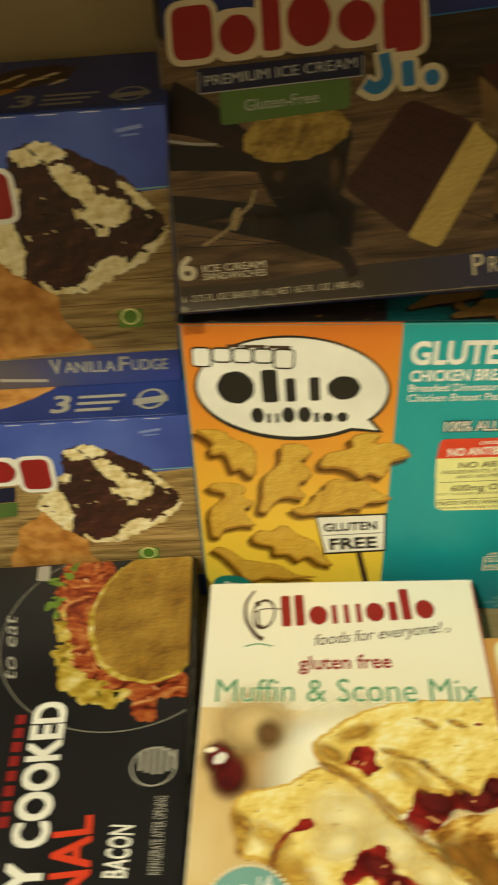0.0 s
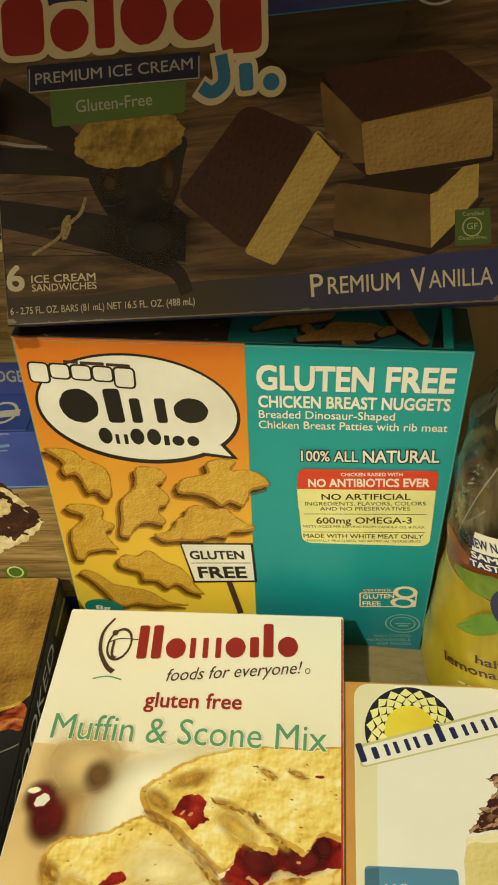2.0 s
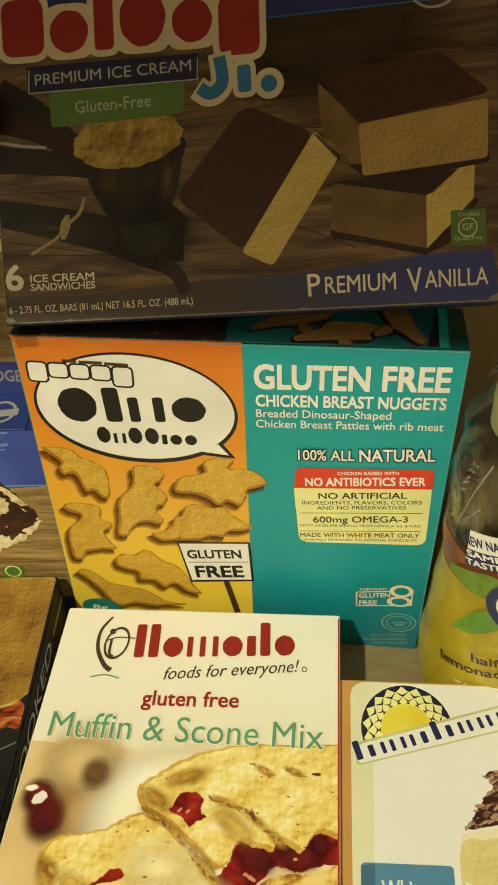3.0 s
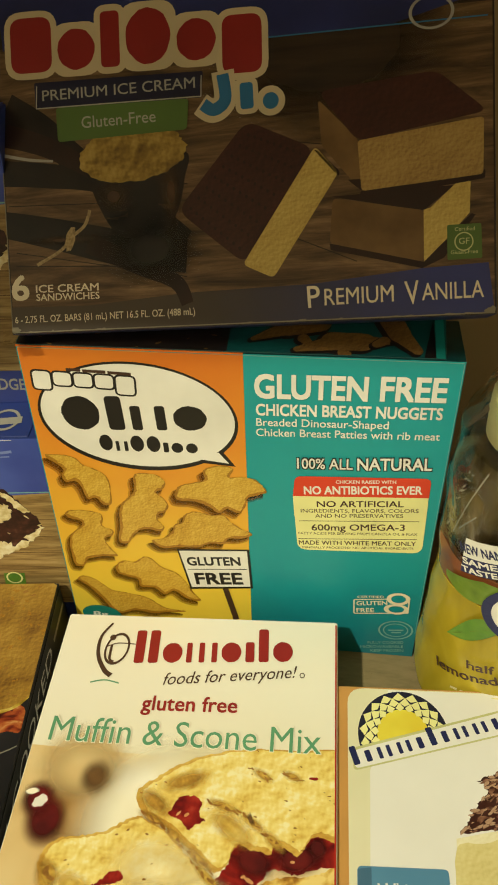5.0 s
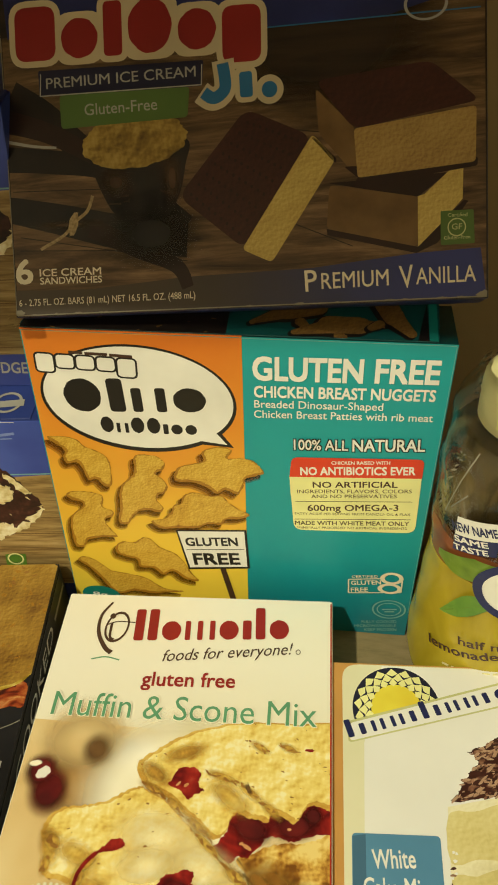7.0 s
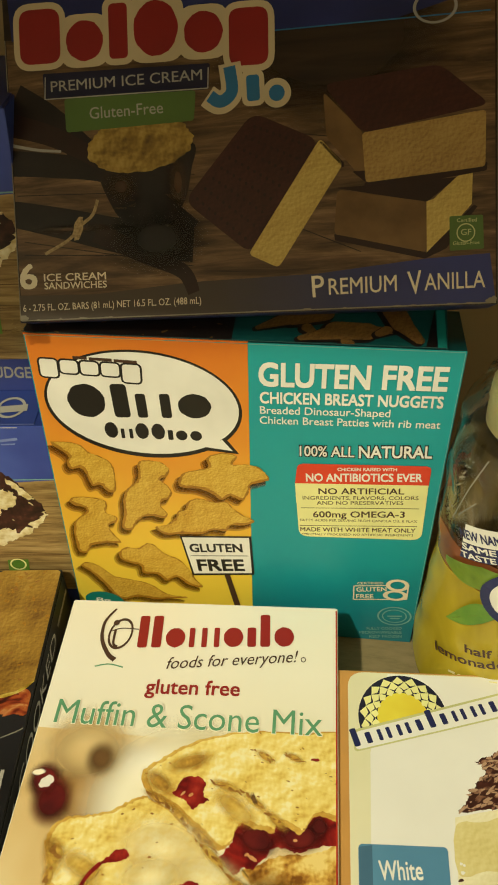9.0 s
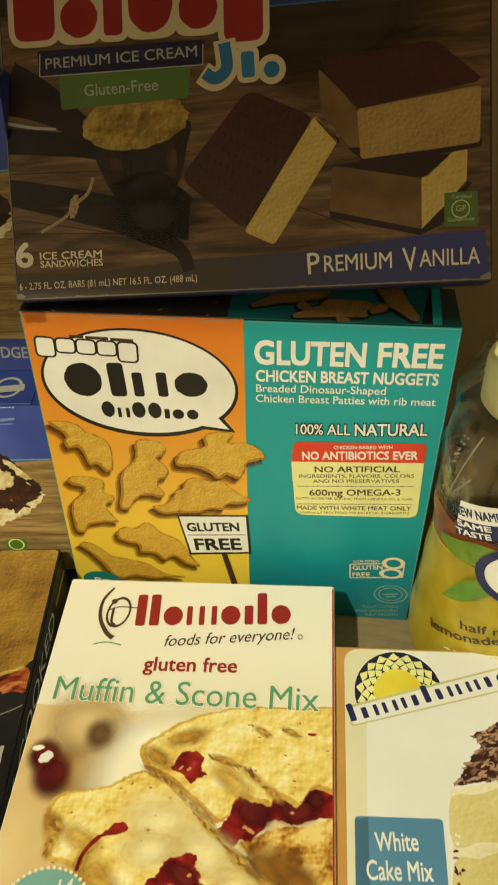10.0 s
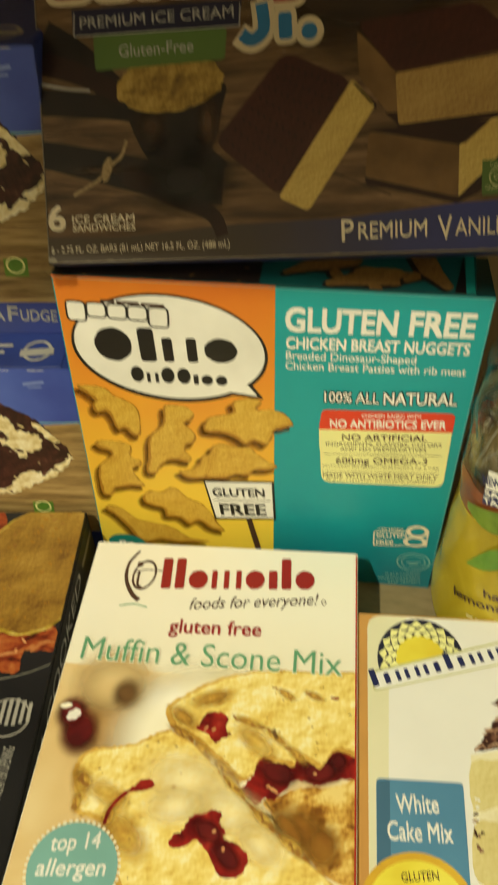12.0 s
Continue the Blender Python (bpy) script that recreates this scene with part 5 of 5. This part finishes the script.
    f.shape("ice_cream", [blob(placed([(160.8, 65.5), (167.3, 66.8), (172.8, 64.2), (177.7, 70.8), (183.9, 75.0), (186.9, 79.8), (188.1, 76.0), (182.7, 68.3), (176.0, 62.3), (168.7, 58.4), (161.0, 53.5), (153.2, 49.1), (149.1, 52.1), (156.0, 59.2)]), 1.0, 11)], "sundae_ice", 2.96)
    f.shape("ice_cream", [blob(placed([(169.8, 102.5), (177.1, 96.2), (182.7, 89.1), (179.2, 88.5), (173.8, 94.1)]), 1.0, 12)], "sundae_ice", 2.98)
    f.shape("ice_cream", [blob(placed([(134.8, 56.2), (141.8, 53.0), (149.7, 51.6), (145.7, 48.7), (137.8, 50.5)]), 1.0, 13)], "sundae_ice", 3.00)
    f.shape("ice_cream", [blob(placed([(126.3, 98.8), (131.4, 101.6), (132.5, 97.6), (128.1, 94.7)]), 1.0, 14)], "sundae_ice", 3.02)
    f.shape("ice_cream", [blob(placed([(151.7, 90.7), (155.3, 88.5), (152.6, 85.4)]), 1.0, 15)], "sundae_ice", 3.04)
    scatter(f, "fudge_streak", ice_outline, 34, 0.8, 2.6, ("fudge",), 3.8, 6, 0.4, (-60, -10))
    scatter(f, "ice_cream_streak", ice_outline, 22, 0.6, 2.0, ("sundae_ice",), 3.4, 8, 0.35, (-60, 0))
    scatter(f, "fudge_gloss", ice_outline, 26, 0.5, 1.5, ("bowl_sheen",), 3.9, 14, 0.3, (-40, 10))
    wordmark(f, (24.9, 96.7), (122.7, 97.4), 20, "TOtDOP", "red", 5, "brand_mark", 0.16, "white", 2.4, 0.74, 0.34)
    f.shape("banner", [[(49.9, 90.1), (103.4, 93.9), (101.5, 83.4), (47.3, 80.3)]], "deep_navy", 4)
    f.shape("green_banner", [[(62.5, 80.5), (102.6, 82.9), (100.7, 72.4), (59.9, 69.9)]], "green", 3.9)
    f.shape("badge", [rounded((162.4, 42.7), (173.6, 43.1), (173.3, 33.2), (162.0, 33.3), 0.5)], "leaf_green", 3)
    f.shape("badge_ring", ring((167.7, 39.2), 4.5, 4.5, 0.8), "pale_yellow", 3.3)
    f.strip("script_mark", (169.6, 126.2), (180.0, 127.7), 1.6, "script_blue", 3)
    f.strip("script_mark", (171.7, 124.2), (178.6, 124.6), 0.8, "script_blue", 3.1)
    for i in range(5):
        f.strip("worn_fold", (105 + 17 * i, 134.7), (113 + 17 * i, 134.7), 0.6, "white", 3)
    # top side: picture, count and a round mark
    lid = part("top_panel", block(0.0012, 0.1888, 0.0008, 0.0652, -0.0004, 0.0, 0.0001, 1), M["blue_deep"], th)
    lid.matrix_local = pose(135.2 / 1000 * k, 0.1357, 0.0, -90, 0, 0)
    g = Face(lid, 0.0, (189, 66))
    g.shape("cone_print", [lobed((108, 24), 26, 9, 30, n=30, ragged=0.02)], "cone", 1)
    g.shape("fudge", [lobed((128, 42), 20, 13, 20, n=40, ragged=0.04)], "fudge", 1.3)
    for i in range(7):
        g.shape("ice_cream", [lobed((112 + 5 * i, 33 + 5 * (i % 3)), 4.6, 1.5, 20 + 12 * (i % 4), n=18, ragged=0.15, seed=i)], "sundae_ice", 1.6 + 0.1 * i)
    g.text("3", (127, 6), (135, 6), 13, "grey_text", 3, 0.02)
    for i in range(3):
        g.strip("small_print", (139, 17 - 5 * i), (162 - 3 * i, 17 - 5 * i), 2.2, "grey_text", 3)
    g.shape("round_mark", ring((175, 13), 7, 8, 0.8), "grey_text", 3)
    g.strip("round_mark_bar", (167, 11), (183, 13), 5, "grey_text", 3.2)
    return th


sundae_carton((-0.25078, 0.29644, 0), (0.99619, 0.08716, 0), (0, 0, 1), (0.08716, -0.99619, 0), 0.075, "blue sundae cone carton standing on the counter", 199.0, 0.04)
sundae_carton((-0.24378, 0.32394, 0.1355), (0.99619, 0.08716, 0), (0, 0, 1), (0.08716, -0.99619, 0), 0.075, "blue sundae cone carton stacked on another one", 190, 0.075, (1.11, 4.0))


# ---- the black bacon carton, lying flat ----
def bacon_carton(o, U, V, W, k):
    th = thing_at("bacon_carton", o, U, V, W, "black bacon carton with bun photo, lying flat on the counter", "carton")
    carton(th, 190, 250, 40, k, "bacon_black", "bacon_black", "bacon_black")
    f = Face(th, k, (190, 250))
    c = (163.4, 205.1)
    f.shape("plate_rim", ring((c[0] - 8, c[1] - 2), 62, 56, 0.99, n=60), "film_mark", 0.5)
    f.shape("egg_and_lettuce", [lobed((151.4, 195.8), 24, 34, -14, ((220, 0.1, 25), (300, 0.1, 20)), n=80, ragged=0.035, seed=3, lump=11)], "egg", 1)
    meat = blob([(119.9, 247.4), (130.1, 252.6), (146.2, 247.3), (154.0, 212.8), (165.8, 191.4), (188.7, 175.4), (189.2, 163.2), (175.9, 162.6), (175.2, 152.4), (165.9, 154.5), (161.1, 165.0), (145.4, 173.7), (133.1, 184.0), (124.6, 204.5), (118.4, 226.4)], 1.2, 4)
    f.shape("bacon_rasher", [meat], "bacon_meat", 1.4)
    for i, pts in enumerate(([(125.4, 241.1), (134.4, 217.9), (135.6, 196.9), (143.7, 176.9)], [(138.9, 243.9), (144.8, 217.1), (152.8, 195.7), (164.0, 178.7)], [(154.5, 192.2), (166.8, 178.5), (178.0, 173.0), (189.6, 166.2)], [(163.3, 170.9), (171.1, 162.9), (173.4, 152.6)])):
        f.shape("bacon_rasher", ribbon(pts, 8 - i * 0.6, 0.2), "bacon_meat", 1.8 + 0.2 * i)
    scatter(f, "egg_and_lettuce", blob([(120.0, 211.8), (125.4, 215.0), (134.5, 183.9), (160.8, 168.1), (153.2, 164.1), (135.6, 175.9), (125.3, 187.7)], 0.5, 3), 36, 1.5, 4.5, ("egg",), 2.6, 9, 0.6)
    scatter(f, "bacon_gloss", meat, 34, 0.7, 2.4, ("bacon_fat", "bacon_char"), 2.55, 21, 0.4, (-80, -30))
    scatter(f, "lettuce", blob([(112.3, 234.4), (121.8, 245.3), (130.5, 249.4), (123.4, 233.5), (123.4, 216.9), (117.7, 215.5)], 0.5, 3), 16, 1.5, 3.5, ("bottle_green",), 2.8, 5, 0.6)
    f.shape("bun_edge", [lobed((170.7, 211.6), 33, 40, -6, n=60, ragged=0.012, seed=5)], "egg", 3)
    f.shape("bun", [lobed((172.3, 213.6), 32, 40, -6, n=60, ragged=0.012, seed=6)], "bun", 3.2)
    scatter(f, "bun_pit", lobed((172.3, 213.6), 30, 38, -6, n=40, ragged=0), 90, 0.4, 1.5, ("bread_shade", "scone_crack", "bread_shade"), 3.4, 33, 0.6)
    f.text("FULLY", (133.2, 42.0), (133.1, 91.0), 14.5, "white", 2, 0.035)
    f.text("COOKED", (133.1, 97.6), (132.6, 164.3), 14.5, "white", 2, 0.035)
    f.text("ORIGINAL", (156.3, 26.7), (151.1, 109.3), 16, "bright_red", 2, 0.02)
    f.text("BACON", (167.5, 83.3), (169.2, 104.1), 9.5, "white", 2, 0.02)
    f.text("REFRIGERATE AFTER OPENING", (181.5, 83.9), (182.6, 116.1), 5.0, "grey_text", 2, 0.004)
    f.text("to eat", (105.7, 178.9), (99.0, 217.7), 7.0, "grey_text", 2, 0.0, 0.35)
    for i in range(8):
        a, b = between((113.6, 106.0), (112.2, 160.8), i / 8), between((113.6, 106.0), (112.2, 160.8), (i + 0.7) / 8)
        f.strip("small_print", a, b, 4.2, "dull_red", 2 + 0.02 * i)
    f.shape("small_mark", [rounded((105.1, 248.6), (111.9, 248.9), (113.0, 238.2), (106.1, 238.7), 1)], "grey_text", 2)
    f.shape("seal", ring((175.9, 129.7), 10.2, 9.2, 0.92), "grey_text", 2)
    for i in range(6):
        p = (170.1, 133.5)
        f.strip("seal_bar", (p[0] + 3 * i, p[1] - 8 + abs(i - 2.5)), (p[0] + 3 * i, p[1] + 6 - abs(i - 2.5)), 1.6, "grey_text", 2)
    # the side towards the other cartons
    side = part("side_panel", block(0.004, 0.248, 0.002, 0.038, -0.0004, 0.0, 0.0001, 1), M["bacon_black"], th)
    side.matrix_local = Matrix(((0, 0, 1, 0.1904), (1, 0, 0, 0), (0, 1, 0, -0.04), (0, 0, 0, 1)))
    g = Face(side, 0.0, (250, 39))
    g.text("FULLY COOKED", (70, 24), (216, 24), 8.5, "white", 1, 0.0, 0.2)
    g.strip("small_print", (222, 28), (246, 28), 2.5, "grey_text", 1)
    return th


bacon_carton((-0.21598, 0.0391, 0.04), (0.99357, 0.1132, 0), (-0.1132, 0.99357, 0), (0, 0, 1), 0.000)


# ---- the lemonade bottle ----
def lathe(profile, n=48, crinkle=0.0, seed=1):
    bm = bmesh.new()
    rings = []
    for r, z in profile:
        rings.append([bm.verts.new(((r + crinkle * noise.noise(Vector((3 * math.cos(a), 3 * math.sin(a), z * 60 + seed)))) * math.cos(a),
                                    (r + crinkle * noise.noise(Vector((3 * math.cos(a), 3 * math.sin(a), z * 60 + seed)))) * math.sin(a), z))
                      for a in (2 * math.pi * i / n for i in range(n))])
    for i in range(len(rings) - 1):
        for j in range(n):
            bm.faces.new((rings[i][j], rings[i][(j + 1) % n], rings[i + 1][(j + 1) % n], rings[i + 1][j]))
    bm.faces.new(rings[0][::-1]), bm.faces.new(rings[-1])
    for f in bm.faces:
        f.smooth = len(f.verts) == 4
    return bm


def soft_profile(points, steps=6):
    out = []
    for i in range(len(points) - 1):
        p = [Vector(points[min(max(i + d, 0), len(points) - 1)]) for d in (-1, 0, 1, 2)]
        for j in range(steps):
            t = j / steps
            out.append(tuple(0.5 * (2 * p[1] + (p[2] - p[0]) * t + (2 * p[0] - 5 * p[1] + 4 * p[2] - p[3]) * t * t + (3 * p[1] - p[0] - 3 * p[2] + p[3]) * t ** 3)))
    return out + [tuple(points[-1])]


def lemonade_bottle(x, y):
    th = tagged(new("lemonade_bottle"), "clear plastic lemonade bottle with a yellow film label and pale cap", "bottle")
    th.location = (x, y, 0)
    low = soft_profile([(0.0284, 0.0), (0.0349, 0.003), (0.0382, 0.010), (0.0383, 0.018), (0.0371, 0.036), (0.0360, 0.054), (0.0346, 0.069), (0.0333, 0.081), (0.0332, 0.089)])
    high = soft_profile([(0.0332, 0.0892), (0.0336, 0.096), (0.0340, 0.103), (0.0336, 0.108)])
    part("film_label", lathe(low, 96, 0.0011), M["lemon"], th, "glossy crinkled yellow film label")
    part("tea_band", lathe(high, 96, 0.0009), M["wrap_red"], th)
    part("drink", lathe(soft_profile([(0.0314, 0.1085), (0.0316, 0.128), (0.0306, 0.146), (0.0250, 0.156)]), 64, 0.0018, 5), M["drink"], th)
    part("cap", lathe([(0.0196, 0.1600), (0.0207, 0.1608), (0.0207, 0.1790), (0.0200, 0.1812), (0.0184, 0.1822), (0.010, 0.1825)], 64), M["cap"], th, "pale ridged plastic cap")
    film = lathe(soft_profile([(0.0337, 0.1083), (0.0334, 0.118), (0.0328, 0.130), (0.0323, 0.143), (0.0318, 0.155), (0.0302, 0.167), (0.0262, 0.1755), (0.0226, 0.1825), (0.0195, 0.1850)]), 96, 0.0022)
    bmesh.ops.delete(film, geom=[f for f in film.faces if len(f.verts) > 4], context="FACES_ONLY")
    part("shrink_film", film, M["clear"], th, "crinkled clear shrink film over shoulder and cap")
    profile = low + high

    def radius(z):
        if z > 0.108:
            return 0.0336
        return min(profile, key=lambda p: abs(p[1] - z))[0]

    def on_label(mesh_ob, proud=0.0018):
        """Wraps a flat print (mm round the bottle, mm up) onto the film."""
        for v in mesh_ob.data.vertices:
            u, z, w = v.co.x, v.co.y + 0.007, v.co.z
            r = radius(z) + proud + w * 0.6
            a = radians(-90) + u / 0.034
            v.co = (r * math.cos(a), r * math.sin(a), z)
        return mesh_ob

    f = Face(th)
    f.size = (-1, -1)

    def sheet(name, rows, mat, layer, proud=0.0018):
        """A wrapped print between a lower and an upper edge, (u, low, high) from left to right."""
        cells = Welded()
        for (u0, a0, b0), (u1, a1, b1) in zip(rows, rows[1:]):
            for j in range(6):
                s, e = j / 6, (j + 1) / 6
                cells.append([(u0, a0 + (b0 - a0) * s), (u1, a1 + (b1 - a1) * s), (u1, a1 + (b1 - a1) * e), (u0, a0 + (b0 - a0) * e)])
        return on_label(f.shape(name, cells, mat, layer), proud)

    # the green wave, the leaf and the roundel
    wave = [(-36 + 2 * i, 88.5 - 0.34 * i - 2.2 * math.sin(i * 0.35), 92 + 0.9 * min(i, 9)) for i in range(26)]
    sheet("leaf_band", wave, "bottle_green", 0.6)
    leaf = [(-29 + 2.2 * i, 57.6 + 1.5 * i - 3.2 * math.sin(math.pi * i / 10), 57.6 + 1.7 * i + 9.5 * math.sin(math.pi * i / 10)) for i in range(11)]
    sheet("leaf_print", leaf, "leaf_green", 1)
    on_label(f.shape("leaf_vein", ribbon([(-28, 58), (-19, 67), (-8, 75)], 0.5, 0.6), "bottle_green", 1.6))
    on_label(f.shape("brand_roundel", ring((3.5, 86.5), 20, 18.5, 0.8, n=48), "navy", 3), 0.0027)
    on_label(f.shape("brand_roundel_field", Welded(c for k in range(6) for c in ring((3.5, 86.5), 16.4 * (k + 1) / 6, 15.2 * (k + 1) / 6, k / (k + 1) if k else 0.02, n=48)), "white", 2.6), 0.0025)
    on_label(f.shape("brand_sign", ring((5, 90), 7, 6, 0.5, n=32), "navy", 3.4), 0.0029)
    # writing
    on_label(f.text("half n' half", (-17, 44.6), (15, 50.1), 5.0, "brown_text", 3, 0.014))
    on_label(f.text("lemonade", (-30.0, 33.0), (0, 41.0), 5.4, "brown_text", 3, 0.016))
    on_label(f.text("tea", (3, 41.6), (13, 43.6), 5.4, "brown_text", 3, 0.016))
    for k in range(7):
        sheet("small_print", [(-22 + 4.2 * k, 25.6 + 0.9 * k, 27.0 + 0.9 * k), (-19 + 4.2 * k, 26.2 + 0.9 * k, 27.6 + 0.9 * k)], "cap", 2)
    tilt = lambda u: 0.36 * (u + 28)
    us = [-28 + 1.85 * i for i in range(11)]
    sheet("name_tag", [(u, 108.4 + tilt(u), 118.8 + tilt(u)) for u in us], "white", 2, 0.0022)
    sheet("name_tag", [(u, 99.4 + tilt(u), 108.3 + tilt(u)) for u in us], "navy", 2, 0.0022)
    on_label(f.text("NEW NAME", (-29.0, 110.4), (-10.0, 117.6), 4.6, "navy", 3, 0.026), 0.0024)
    on_label(f.text("SAME", (-27.2, 105.0), (-13.0, 110.1), 3.0, "white", 3, 0.026), 0.0024)
    on_label(f.text("TASTE", (-27.0, 100.4), (-12.4, 105.7), 3.0, "white", 3, 0.026), 0.0024)
    # perforations and scuffs on the film
    for a, b in (((-37.4, 113), (-30.5, 136)), ((-30.5, 136), (-24, 155)), ((-34, 118), (-26, 131))):
        on_label(f.shape("film_seam", ribbon([a, between(a, b), b], 0.6), "film_mark", 2), 0.0006)
    rnd = random.Random(12)
    for i in range(16):
        u, z = -43 + 0.75 * i + rnd.uniform(-1, 1), 112 + 2.6 * i + rnd.uniform(-2, 2)
        on_label(f.shape("film_print", ribbon([(u, z), (u + rnd.uniform(0.6, 2.2), z + rnd.uniform(0.8, 2.6))], rnd.uniform(0.5, 0.9)), "film_mark", 2), 0.0006)
    # sticker folded over the cap
    sticker = bmesh.new()
    cols = [radians(-138 + 6 * i) for i in range(13)]
    rows = [[sticker.verts.new((r * math.cos(a), r * math.sin(a), z)) for a in cols] for r, z in ((0.0211, 0.1645), (0.0211, 0.1715), (0.0211, 0.1795), (0.0202, 0.1820), (0.0180, 0.1831), (0.0125, 0.1833))]
    for r0, r1 in zip(rows, rows[1:]):
        for i in range(len(cols) - 1):
            sticker.faces.new((r0[i], r0[i + 1], r1[i + 1], r1[i]))
    part("sticker", sticker, M["pale_yellow"], th, "pale yellow paper sticker on the cap")
    return th


lemonade_bottle(0.1684, 0.3025)
